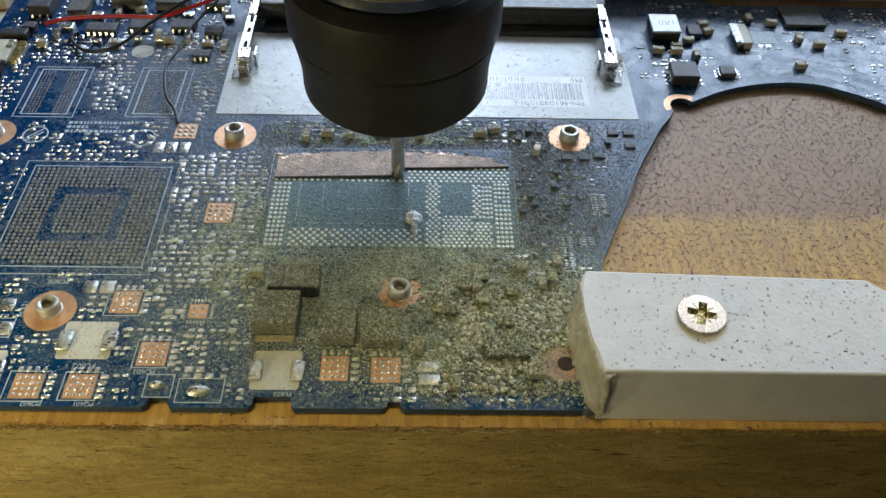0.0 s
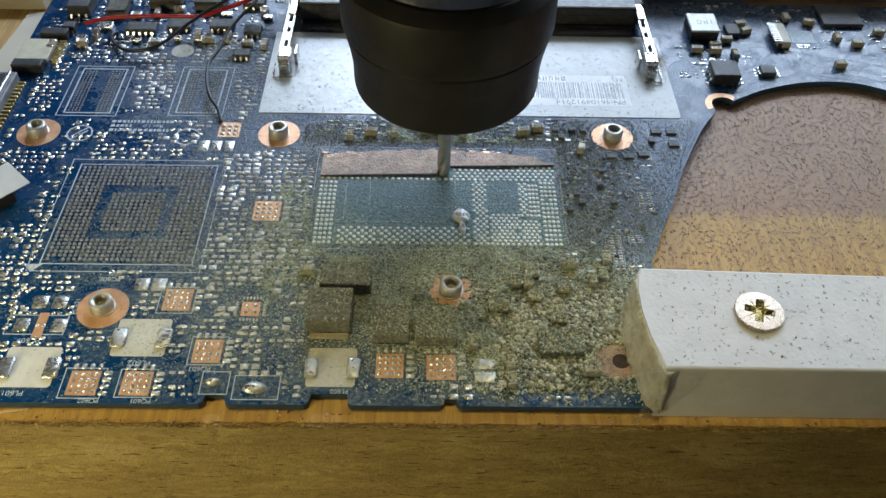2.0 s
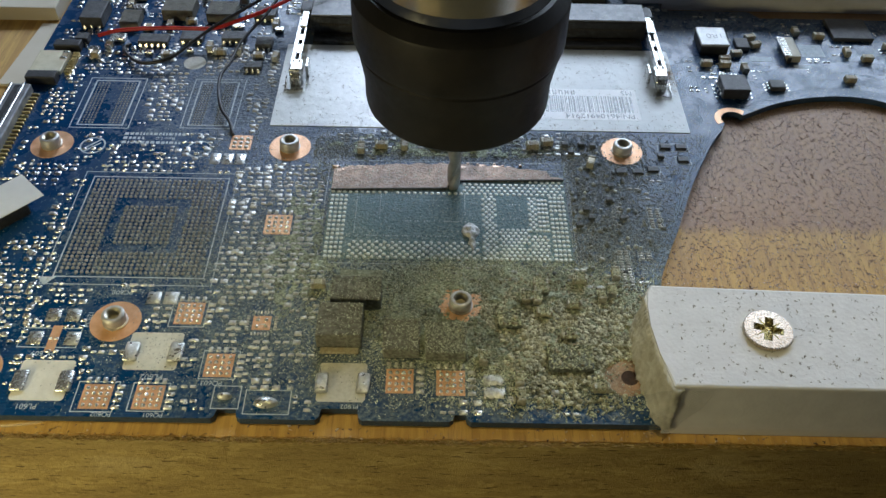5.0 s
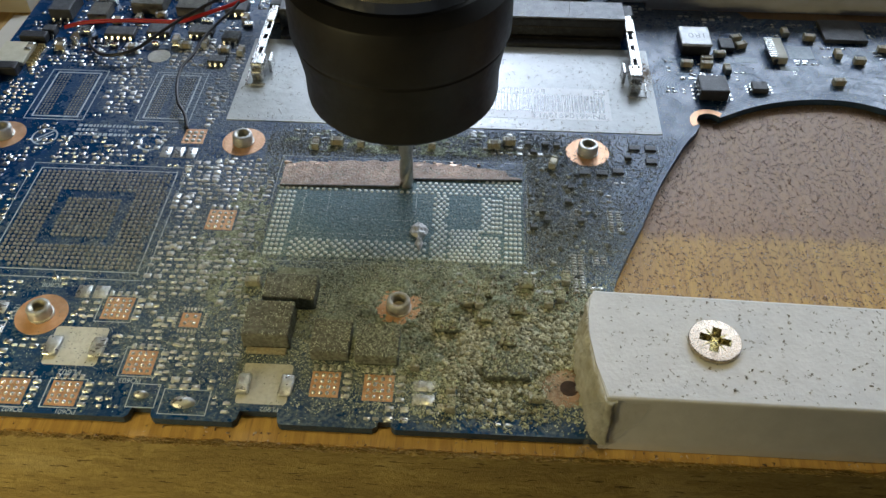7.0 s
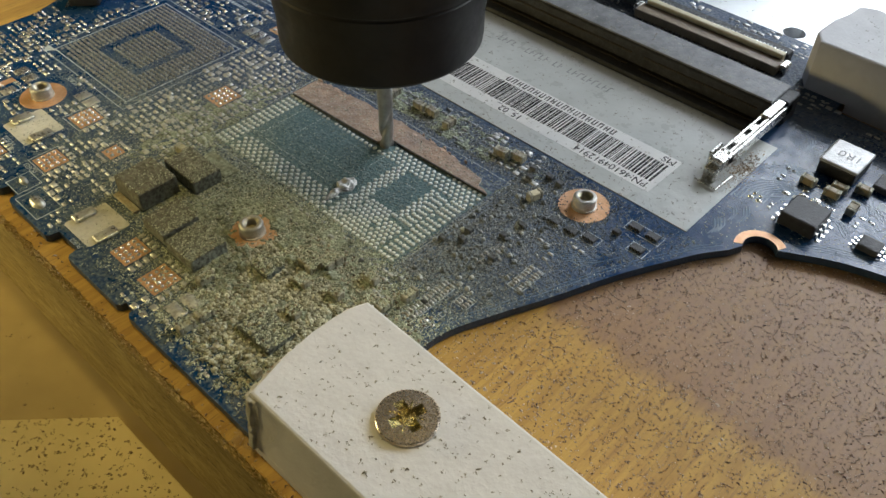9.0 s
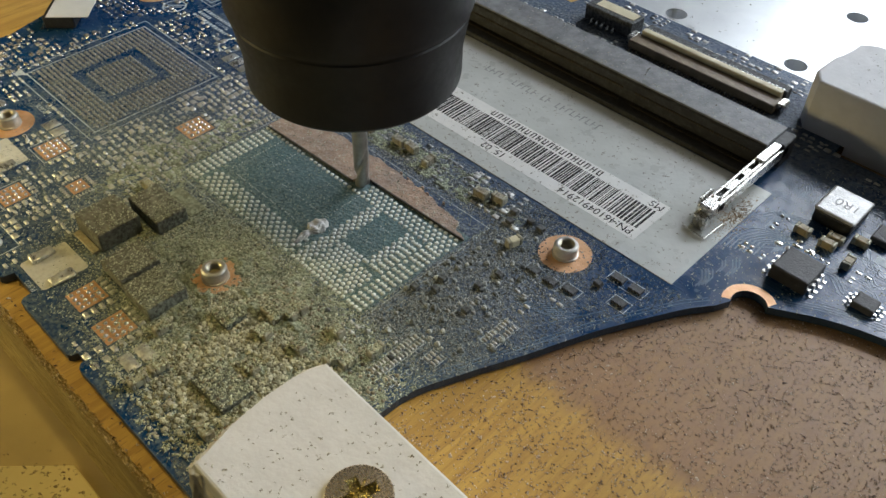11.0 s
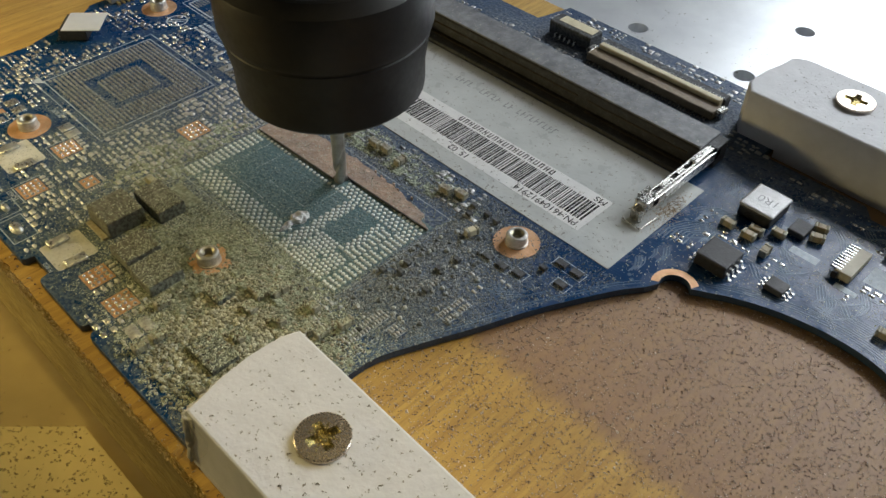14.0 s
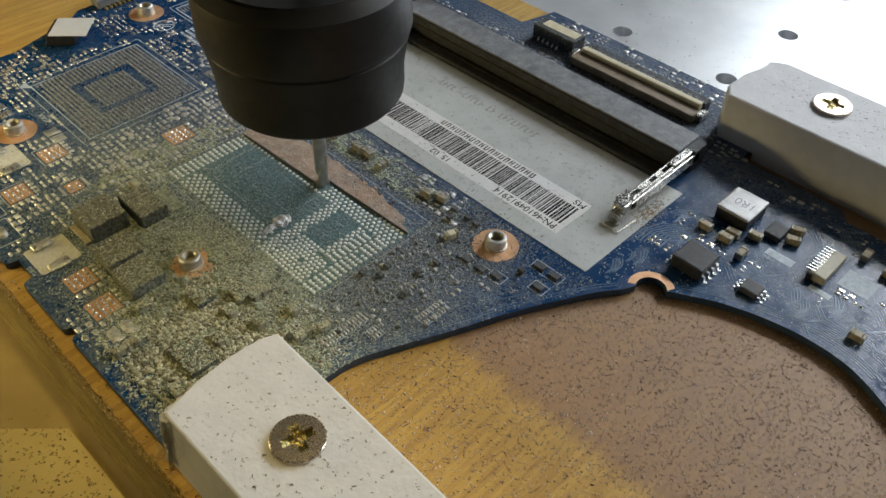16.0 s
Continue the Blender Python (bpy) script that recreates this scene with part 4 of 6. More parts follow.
def lump(name, x, y, w, d):
    """A broad land wetted with uneven solder."""
    bm = bmesh.new()
    box(bm, x - w / 2, x + w / 2, y - d / 2, y + d / 2, 0.0, 0.05)
    k = rnd.uniform(-0.12, 0.12)
    rows = []
    for j in range(7):
        v = j / 3 - 1
        rows.append([bm.verts.new((x + u * w / 2 * 0.94, y + v * d / 2 * 0.94, 0.052 + 0.34 * (1 - abs(u) ** 3) * (1 - abs(v) ** 3) * (0.6 + k * u + 0.4 * noise.noise(Vector((x + u * 1.3, y + v * 1.3, 2.0)))))) for u in (i / 3 - 1 for i in range(7))])
    for a, b in zip(rows, rows[1:]):
        for i in range(6):
            bm.faces.new((a[i], a[i + 1], b[i + 1], b[i]))
    return part(name, bm, SOLDER, board, "tinned terminal land", True)


for x in (-43.3, -41.1, -38.9):
    lump("terminal_land", x, 32.1, 1.8, 2.8)
KEEP.append((-44.5, -37.5, 30.2, 34))
for x, y in ((-60.6, -3.6), (-57.7, -3.6), (-62.0, -7.9), (-56.6, -7.9), (-46.6, 0.0), (-44.0, 0.0)):
    lump("terminal_land", x, y, 2.1, 2.4)
    KEEP.append((x - 1.3, x + 1.3, y - 1.5, y + 1.5))
part("bare_land", flat(bmesh.new(), -60.0, -58.6, -10.2, -5.6, 0.04), COPPER, board, "bare copper strip")
for x, y, w in ((-32.8, -17.4, 2.1), (-27.0, -18.3, 3.4)):
    bm = bmesh.new()
    lathe(bm, x, y, [(w / 2, 0.0), (w / 2 * 0.85, 0.4), (w / 2 * 0.4, 0.62), (0, 0.66)], 14)
    for v in bm.verts:
        v.co.y = y + (v.co.y - y) * 0.55
    part("solder_mound", bm, SOLDER, board, "shiny solder mound", True)
    KEEP.append((x - 2.6, x + 2.6, y - 1.6, y + 1.6))
for x, y in ((4.6, -14.0), (4.6, -16.2)):
    lump("terminal_land", x, y, 3.0, 1.8)
KEEP.append((2.8, 6.4, -17.5, -12.8))
# screw hole by the clamp block
ring_pad(23.4, -13.2, 3.2, 0.0).data.materials[0] = RUBBED_COPPER
bm = bmesh.new()
# flat disc: the hole's shaded inside is painted as colour
lathe(bm, 24.0, -13.3, [(1.25, 0.0), (1.25, 0.058), (1.0, 0.062), (0, 0.056)], 20)
part("screw_hole", bm, simple("hole_shade_brown", (0.03, 0.016, 0.008), (0.07, 0.035, 0.015), 900, 0.8), board, "dark brown disc painted for a screw hole")
KEEP.append((20.5, 28, -17, -9.5))
for cx, cy in STAND:
    KEEP.append((cx - 3.9, cx + 3.9, cy - 3.9, cy + 3.9))
KEEP.append((NC[0] - 4, NC[0] + 4, NC[1] - 3, NC[1] + 4))

# ---- printed outlines and marks ----
def frame_lines(bm, x0, x1, y0, y1, w=0.14, z=0.016):
    box(bm, x0, x1, y0, y0 + w, 0.0, z)
    box(bm, x0, x1, y1 - w, y1, 0.0, z)
    box(bm, x0, x0 + w, y0 + w, y1 - w, 0.0, z)
    box(bm, x1 - w, x1, y0 + w, y1 - w, 0.0, z)


bm = bmesh.new()
frame_lines(bm, GX0, GX1, GY0, GY1, 0.2)
frame_lines(bm, GX0 - 1.6, GX1 + 1.4, GY0 - 1.5, GY1 + 1.2)
frame_lines(bm, -71.8, -60.8, 40.0, 55.4, 0.18)
frame_lines(bm, -70.6, -62.0, 40.8, 54.6, 0.3)
frame_lines(bm, -51.5, -41.5, 40.4, 55.6, 0.18)
frame_lines(bm, -50.3, -42.7, 41.2, 54.8, 0.3)
frame_lines(bm, -34.5, -30.6, -19.4, -15.6)
frame_lines(bm, -30.0, -23.6, -20.2, -16.2)
frame_lines(bm, -53.4, -47.6, -20.2, -15.2)
frame_lines(bm, -45.8, -40.6, -20.0, -15.3)
frame_lines(bm, -37.1, -31.8, -14.6, -9.6)
frame_lines(bm, -43.4, -38.0, -5.5, -0.4)
frame_lines(bm, -64.2, -55.6, -9.6, -6.0)
frame_lines(bm, CX0 - 0.7, CX1 + 0.7, CY0 - 0.9, 32.4, 0.12)
for a in ((27.4, 33.2, 29.5, 31.5), (33.0, 35.9, 30.0, 32.2), (36.3, 42.0, 36.3, 38.5), (39.0, 41.8, 32.8, 35.0), (25.3, 27.5, 3.4, 11.5), (28.7, 31.0, 9.3, 11.5), (31.7, 34.1, 16.5, 21.5), (31.8, 34.0, 18.9, 19.1)):
    frame_lines(bm, *a, 0.13)
frame_lines(bm, 17.0, 21.0, 4.2, 6.1, 0.13)
tagged(part("printed_outlines", bm, SILK, board, "white printed component outlines"), kind="stuff")
for cx, cy in ((-65.9, 35.1), (-46.7, 34.6)):
    bm = bmesh.new()
    ring = [(cx + r * math.cos(2 * math.pi * k / 32), cy + r * math.sin(2 * math.pi * k / 32)) for r in (2.3, 2.0) for k in range(32)]
    vs = [bm.verts.new((x, y, 0.016)) for x, y in ring]
    for k in range(32):
        q = (k + 1) % 32
        bm.faces.new((vs[k], vs[q], vs[32 + q], vs[32 + k]))
    for d in (-0.5, 0.5) if cx < -60 else ():
        a = [bm.verts.new((cx + u, cy + v, 0.016)) for u, v in ((-1.4, -1.2 + d), (-1.2, -1.4 + d), (1.4, 1.2 + d), (1.2, 1.4 + d))]
        bm.faces.new(a)
    part("printed_mark", bm, SILK, board, "white printed circle mark")
part("printed_mark", prism(bmesh.new(), [(-65.6, 3.9), (-64.1, 2.2), (-62.6, 3.9)], 0.0, 0.016), SILK, board, "white printed triangle mark")
for words, x, y, s in (("PL602", -42.0, -14.3, 1.3), ("PQ602", -47.6, -20.5, 1.0), ("PQ601", -40.6, -20.5, 1.0), ("PL601", -58.0, -19.4, 1.2), ("PC608", -50.0, 1.0, 1.2),
                       ("UV1", -50.2, 2.1, 1.1), ("PQ603", -33.5, -15.2, 1.1), ("PC609", -58.5, -10.6, 1.2), ("PL902", -14.2, -18.7, 1.0)):
    text(words, x, y, 0.014, s, SILK, board)
part("printed_mark", prism(bmesh.new(), [(18.9, 7.2), (20.4, 7.2), (20.2, 8.2)], 0.0, 0.03), SILK, board, "white printed triangle mark")
bm = bmesh.new()
for k in range(7):
    y = 1.9 + k * 0.92
    box(bm, 28.5 + 0.08 * k, 28.62 + 0.08 * k, y, y + 0.6, 0.0, 0.016)
    box(bm, 29.2 + 0.08 * k, 29.32 + 0.08 * k, y, y + 0.6, 0.0, 0.016)
    if k % 3 != 1:
        box(bm, 28.62 + 0.08 * k, 29.2 + 0.08 * k, y, y + 0.13, 0.0, 0.016)
part("printed_lines", bm, SILK, board, "row of white printed signs")
text("PC621", -55.2, -5.8, 0.014, 1.1, SILK, board, 90)
text("Rev:1.0", -51.6, 37.4, 0.014, 1.2, SILK, board)
bm = bmesh.new()
for i, y in enumerate((38.6, 37.4, 36.2)):
    x = -61.0
    while x < (-57.5 if i == 1 else -50.5):
        w = rnd.uniform(0.3, 0.8)
        box(bm, x, x + w, y - 0.35, y + 0.35, 0.0, 0.014)
        x += w + 0.25
part("printed_lines", bm, SILK, board)

# ---- small soldered lands and ceramic capacitors ----
def inside(x, y):
    hit, k = False, len(OUTLINE)
    for i in range(k):
        (ax, ay), (bx, by) = OUTLINE[i], OUTLINE[(i + 1) % k]
        if (ay > y) != (by > y) and x < (bx - ax) * (y - ay) / (by - ay) + ax:
            hit = not hit
    return hit


def free(x, y, m=0.0):
    return all(not (a - m < x < b + m and c - m < y < d + m) for a, b, c, d in KEEP)


LANDS = bmesh.new()
NEAR_LANDS = []


def land(x, y, w, d, h):
    """One tinned land: a part of its own on the front strip of the board, joined with the rest elsewhere."""
    if -64 < x < -21 and y < 2.5 and len(NEAR_LANDS) < 300:
        NEAR_LANDS.append((x, y, w, d))
    else:
        dome(LANDS, x, y, w, d, h)


TRACES = bmesh.new()
regions = [(-82, -64, -19, 26, 0.62), (-64, -22.8, -20, 3, 0.46), (-39, -22.8, 3, 30, 0.72), (-82, -37, 27, 41, 0.40), (-82, -36, 41, 66, 0.55), (-82, -36, 62, 90, 0.5),
           (-38, -36, 40, 66, 0.3), (19, 46, 12, 41, 0.03), (-22, 20, 31.9, 41, 0.45), (-22, 30, -20, 8, 0.13), (43.5, 78, 54, 82, 0.03), (78, 116, 46, 80, 0.12),
           (-36, 44, 79, 86, 0.5), (-12, 44, 93.5, 99.5, 0.4), (44, 50, 42, 70, 0.12)]
for rx0, rx1, ry0, ry1, chance in regions:
    y = ry0 + 0.6
    while y < ry1:
        x = rx0 + rnd.uniform(0, 0.8)
        while x < rx1:
            along = rnd.random() < 0.5
            w, d, gap = rnd.choice(((0.85, 0.46, 1.15), (0.95, 0.5, 1.3), (1.15, 0.85, 1.6), (0.6, 0.42, 0.9), (0.9, 0.42, 1.25)))
            clump = noise.noise(Vector((x * 0.09, y * 0.09, 3.0)))
            if rnd.random() < chance * 1.35 + 0.35 * clump and free(x, y, 0.55) and free(x + (gap if along else 0), y + (0 if along else gap), 0.3) and inside(x, y) and inside(x + 1.2, y - 0.6) and inside(x - 0.8, y + 1.2):
                h = rnd.uniform(0.08, 0.26)
                land(x, y, w, d, h)
                land(x + (gap if along else 0), y + (0 if along else gap), w, d, h * rnd.uniform(0.8, 1.2))
            x += gap * (2.0 if along else 1.0) + rnd.uniform(0.25, 0.6)
        y += rnd.uniform(1.0, 1.25)
for x0, x1, y0, y1 in ((25.5, 27.3, 3.8, 11.3), (28.9, 30.8, 9.5, 11.3), (31.9, 33.9, 16.7, 18.8), (31.9, 33.9, 19.2, 21.3)):
    y = y0 + 0.25
    while y < y1:
        for x in (x0 + 0.4, x1 - 0.4):
            dome(LANDS, x + rnd.uniform(-.05, .05), y, 0.75, 0.34, rnd.uniform(0.15, 0.3))
        y += 0.55
tagged(part("solder_lands", LANDS, SOLDER, board, "hundreds of small tinned lands", True), kind="stuff")

land_mesh = {}
for x, y, w, d in NEAR_LANDS:
    if (w, d) not in land_mesh:
        bm0 = bmesh.new()
        dome(bm0, 0, 0, w, d, 0.2)
        land_mesh[w, d] = mesh_of(bm0, "solder_land", SOLDER, True)
    piece("solder_land", land_mesh[w, d], board, x, y, 0, rnd.uniform(-3, 3))


def track(pts, w=0.21, z=0.035):
    """One raised track along straight runs."""
    for (ax, ay), (bx, by) in zip(pts, pts[1:]):
        n_ = Vector((by - ay, ax - bx, 0)).normalized() * w / 2
        lo = [TRACES.verts.new((px + s * n_.x, py + s * n_.y, zz)) for px, py, s, zz in
              ((ax, ay, 1, 0.002), (ax, ay, 0.5, z), (ax, ay, -0.5, z), (ax, ay, -1, 0.002), (bx, by, 1, 0.002), (bx, by, 0.5, z), (bx, by, -0.5, z), (bx, by, -1, 0.002))]
        for q in ((0, 4, 5, 1), (1, 5, 6, 2), (2, 6, 7, 3)):
            TRACES.faces.new([lo[i] for i in q])


def bundle(pts, count, gap):
    for q in range(count):
        run = [(x + q * gap * 0.62, y + q * gap) for x, y in pts]
        ok = [p for p in run if inside(*p) and free(*p)]
        if len(ok) == len(run):
            track(run)


# bundles that follow the fan opening, and short slanted runs between the chips
rim = [(p.x, p.y) for p in smooth_path([(a, b, 0) for a, b in arc], 2)]
for off, i0, i1 in ((1.3, 0, 13), (1.75, 0, 13), (2.2, 1, 15), (2.65, 2, 15), (4.4, 7, 15), (4.85, 7, 15), (5.3, 7, 16), (5.75, 8, 16), (7.6, 9, 15), (8.0, 9, 15)):
    run = []
    for i in range(i0, i1):
        (ax, ay), (bx, by) = rim[i], rim[i + 1]
        d = Vector((ay - by, bx - ax)).normalized()
        run.append((ax + d.x * off, ay + d.y * off))
    track([p for p in run if inside(*p)])
for q in range(9):
    track([(30.4 + q * 0.62, 24.4 + q * 0.18), (31.0 + q * 0.62, 24.4 + q * 0.18), (33.4 + q * 0.62, 27.2 + q * 0.18)])
for q in range(6):
    track([(36.0 + q * 0.5, 24.5 + q * 0.9), (37.6 + q * 0.5, 27.6 + q * 0.9)])
for q in range(8):
    a = q * 0.62
    track([(43.6 + a, 53.0 + 0.35 * a), (43.6 + a, 56.2 + 0.35 * a), (45.0 + a, 59.4 - 0.1 * a), (46.6 + a, 60.6 - 0.3 * a), (48.2 + a, 61.9 - 0.45 * a)], 0.26)
for q in range(5):
    a = q * 0.7
    track([(44.2 + a, 62.6 + 0.2 * a), (45.2 + a, 64.4 + 0.2 * a), (47.4 + a, 66.2 + 0.2 * a)], 0.26)
edge_run = [(p.x - 0.9, p.y + 0.35) for p in smooth_path([(a, b, 0) for a, b in fan], 3)][3:]
track(edge_run)
track([(x - 0.45, y + 0.2) for x, y in edge_run])
track([(CX1 + 1.2, CY0 - 0.4), (CX1 + 1.2, 31.0)], 0.14)
track([(CX1 + 1.9, CY0 - 0.4), (CX1 + 1.9, 27.0)], 0.14)
for k in range(190):
    x, y = rnd.uniform(43.6, 112), rnd.uniform(42, 80)
    L1, L2 = rnd.uniform(0.8, 3.2), rnd.uniform(0.8, 2.6)
    s = rnd.choice((-1, 1))
    bundle([(x, y), (x + L1, y), (x + L1 + L2, y + s * L2), (x + L1 + L2 + rnd.uniform(0.5, 2.0), y + s * L2)] if rnd.random() < 0.6 else [(x, y), (x + L2 * 0.6, y - L2), (x + L2 * 0.6, y - L2 - L1)],
           rnd.choice((2, 3, 3, 4)), 0.42)
# the tracks' pale blue carries the window sheen as colour
tagged(part("tracks", TRACES, simple("raised_blue_track", (0.09, 0.15, 0.24), (0.16, 0.23, 0.32), 700, 0.22, 0, 0.1, 0.3), board, "raised blue tracks, paler for the sheen painted in"), kind="stuff")

bm0 = box(bmesh.new(), -0.66, 0.66, -0.60, 0.60, 0.05, 1.25, 0.1)
cap_me = mesh_of(bm0, "capacitor", CAP)
bm0 = bmesh.new()
box(bm0, 0.65, 1.15, -0.64, 0.64, 0.02, 1.31, 0.12)
cap_end = mesh_of(bm0, "terminal", SOLDER)
DUSTY_TIN = simple("dusty_tin", (0.22, 0.21, 0.15), (0.52, 0.50, 0.40), 1500, 0.45, 0.2, 0.4)
dusty_end = mesh_of(box(bmesh.new(), 0.65, 1.15, -0.64, 0.64, 0.02, 1.31, 0.12), "terminal", DUSTY_TIN)
dusty_me = mesh_of(box(bmesh.new(), -0.66, 0.66, -0.60, 0.60, 0.05, 1.25, 0.1), "capacitor", simple("dust_covered_ceramic", (0.30, 0.285, 0.19), (0.54, 0.53, 0.38), 1200, 0.8, 0, 0.6))
pale_me = mesh_of(box(bmesh.new(), -0.66, 0.66, -0.60, 0.60, 0.05, 1.25, 0.1), "capacitor", IVORY)
dark_me = mesh_of(box(bmesh.new(), -0.55, 0.55, -0.42, 0.42, 0.05, 0.75, 0.08), "capacitor", GREY_IC)
DARK = ((19.3, 37.3), (22.3, 37.4), (24.3, 37.2), (20.2, 35.2), (36.4, 34.5), (21.4, 20.5), (22.1, 18.5), (19.9, 16.8), (25.6, 23.0), (27.4, 18.6), (26.2, 26.4))
CAPS_DUST = [(10.0, 0.9, 90), (11.7, 0.7, 90), (12.4, 3.7, 0), (12.4, 2.2, 0), (12.6, -2.1, 0), (17.3, -0.4, 0), (23.3, 2.4, 90), (21.7, 1.4, 90),
             (3.2, -10.6, 90), (8.2, -14.2, 90), (8.3, -17.0, 90), (15.9, -6.3, 0), (24.4, 5.9, 90), (-21.9, 2.8, 0), (18.6, 4.6, 0), (19.6, -15.4, 0)]
CAPS_BACK = [(23.5, 32.3, 75), (13.4, 36.6, 0), (16.0, 37.6, 0), (-17.6, 35.2, 90), (-14.0, 36.0, 0), (-9.8, 36.2, 90), (-4.2, 36.6, 0), (-1.6, 36.8, 0),
             (2.6, 36.4, 90)]
CAPS_LEFT = [(-78.6, 61.2, 90), (-73.0, 62.4, 0), (-71.0, 65.6, 90), (-64.6, 72.4, 0), (-60.4, 73.6, 90), (-56.2, 75.0, 0), (-50.6, 66.0, 90), (-48.2, 64.2, 0),
             (-44.6, 65.2, 90), (-40.2, 63.0, 0), (-38.4, 74.8, 90), (-46.4, 83.6, 0), (-55.0, 84.2, 90), (-62.2, 84.8, 0), (-70.4, 81.4, 90), (-76.6, 83.6, 0),
             (-36.8, 62.8, 90), (-58.6, 62.6, 0)]
CAPS_FAN = [(54.3, 63.2, 0), (54.6, 65.0, 0), (50.5, 63.4, 0), (57.4, 67.0, 0), (62.2, 70.4, 20), (61.6, 72.9, 20), (76.5, 74.0, 0), (80.8, 68.4, 90),
            (84.4, 66.2, 0), (72.0, 75.6, 90), (58.0, 61.8, 90), (90.2, 70.5, 0), (78.5, 58.8, 0)]
CAPS = CAPS_DUST + CAPS_BACK + CAPS_LEFT + CAPS_FAN
for x, y, a in CAPS + [(x, y, 0) for x, y in DARK]:
    c = piece("capacitor", cap_me, board, x, y, 0, a + rnd.uniform(-4, 4))
    tagged(c, "small tan ceramic capacitor")
    if (x, y) in DARK:
        c.data = dark_me
        tagged(c, "small dark chip component")
        continue
    if (x, y, a) in CAPS_DUST:
        c.data = dusty_me
        tagged(c, "small ceramic capacitor covered with dust")
    if (x, y) == (23.5, 32.3):
        c.data = pale_me
        tagged(c, "pale ivory capacitor")
    end = dusty_end if (x, y, a) in CAPS_DUST or (x, y, a) in CAPS_FAN or (x, y, a) in CAPS_BACK else cap_end
    piece("terminal", end, c)
    piece("terminal", end, c, turn=180)
# resistor arrays
pts = []
for i in range(4):
    a = -1.0 + i * 0.52
    pts += [(a, -0.62), (a + 0.3, -0.62)] + ([(a + 0.3, -0.4), (a + 0.52, -0.4)] if i < 3 else [])
for i in range(3, -1, -1):
    a = -1.0 + i * 0.52
    pts += [(a + 0.3, 0.62), (a, 0.62)] + ([(a, 0.4), (a - 0.22, 0.4)] if i else [])
bm0 = prism(bmesh.new(), pts, 0.0, 0.45, 0.06)
arr_me = mesh_of(bm0, "resistor_array", GREY_IC)
for x, y in ((28.8, 30.5), (31.7, 30.5), (34.5, 31.1), (37.8, 37.4), (40.6, 37.4), (40.4, 33.9)):
    tagged(piece("resistor_array", arr_me, board, x, y, 0, 0), "small dark resistor array")

# ---- clamp blocks and screws ----
def pozi_screw(name, cx, cy, z, r, label, turn):
    """Flat head with a tapered cross recess and four nicks between its arms."""
    sc = thing(name, label, "screw", "clamp screws")
    head = part("head", lathe(bmesh.new(), cx, cy, [(r * 0.80, z + 0.004), (r, z + 0.20), (r, z + 0.58), (r * 0.97, z + 0.68)], 48), SCREW_METAL, sc)
    crease(head, 30)

    def cross(arm, half):
        pts = []
        for k in range(4):
            for u, v in ((arm, -half), (arm, half), (half, half)):
                a = radians(90 * k + turn)
                pts.append((cx + r * (u * math.cos(a) - v * math.sin(a)), cy + r * (u * math.sin(a) + v * math.cos(a))))
        return pts

    bm = bmesh.new()
    rim_ = [bm.verts.new((cx + r * 0.97 * math.cos(2 * math.pi * i / 48), cy + r * 0.97 * math.sin(2 * math.pi * i / 48), z + 0.68)) for i in range(48)]
    hole = [bm.verts.new((x, y, z + 0.72)) for x, y in cross(0.60, 0.175)]
    es = [bm.edges.new((a, b)) for ring in (rim_, hole) for a, b in zip(ring, ring[1:] + ring[:1])]
    bmesh.ops.triangle_fill(bm, edges=es, use_beauty=True)
    part("top", bm, SCREW_METAL, sc)
    bm = bmesh.new()
    hi = [bm.verts.new((x, y, z + 0.719)) for x, y in cross(0.60, 0.175)]
    lo = [bm.verts.new((x, y, z + 0.06)) for x, y in cross(0.30, 0.12)]
    for i in range(12):
        bm.faces.new((hi[i], hi[(i + 1) % 12], lo[(i + 1) % 12], lo[i]))
    bm.faces.new(lo)
    part("cross_recess", bm, DARK_RECESS, sc, "cross recess with dark yellow flanks")
    bm = bmesh.new()
    for k in range(4):
        a = radians(90 * k + 45 + turn)
        c, s = math.cos(a), math.sin(a)
        p = [(0.26, -0.05), (0.62, -0.015), (0.62, 0.015), (0.26, 0.05)]
        bm.faces.new([bm.verts.new((cx + r * (u * c - v * s), cy + r * (u * s + v * c), z + 0.726)) for u, v in p])
    tagged(part("nick", bm, DARK_RECESS, sc), kind="stuff")
    return sc


TOPZ = 8.5
block = thing("clamp_block", "white milled plastic clamp block strewn with dark chips", "clamp block", "clamp blocks")
outline = [(27.3, -20.3), (73.5, -20.6), (76.0, -17.0), (75.2, -13.5), (73.4, -10.6), (70.2, -7.2), (66.8, -4.2), (26.8, -3.0), (26.2, -4.4), (25.9, -7.0), (25.8, -10.5), (26.3, -15.0)]
bm = prism(bmesh.new(), outline, 0.06, TOPZ, 0.35)
for v in bm.verts:
    if v.co.y < -18 and v.co.z < 0.1:
        v.co.y -= 0.95
part("body", bm, WHITE_PLASTIC, block)
bm = prism(bmesh.new(), [(27.4, -21.26), (73.4, -21.53), (75.9, -17.0), (75.1, -13.5), (73.3, -10.7), (70.1, -7.3), (66.7, -4.3), (33.0, -3.1), (33.0, -20.95), (27.4, -20.95)], WTOP + 0.004, 0.06)
part("foot", bm, WHITE_PLASTIC, block)
bm = prism(bmesh.new(), [(77.0, -21.0), (100, -21.4), (100, -1.5), (83.3, -3.1), (76.6, -4.9), (75.2, -5.0), (76.3, -12.2), (77.0, -17.0)], WTOP + 0.004, 8.4, 0.3)
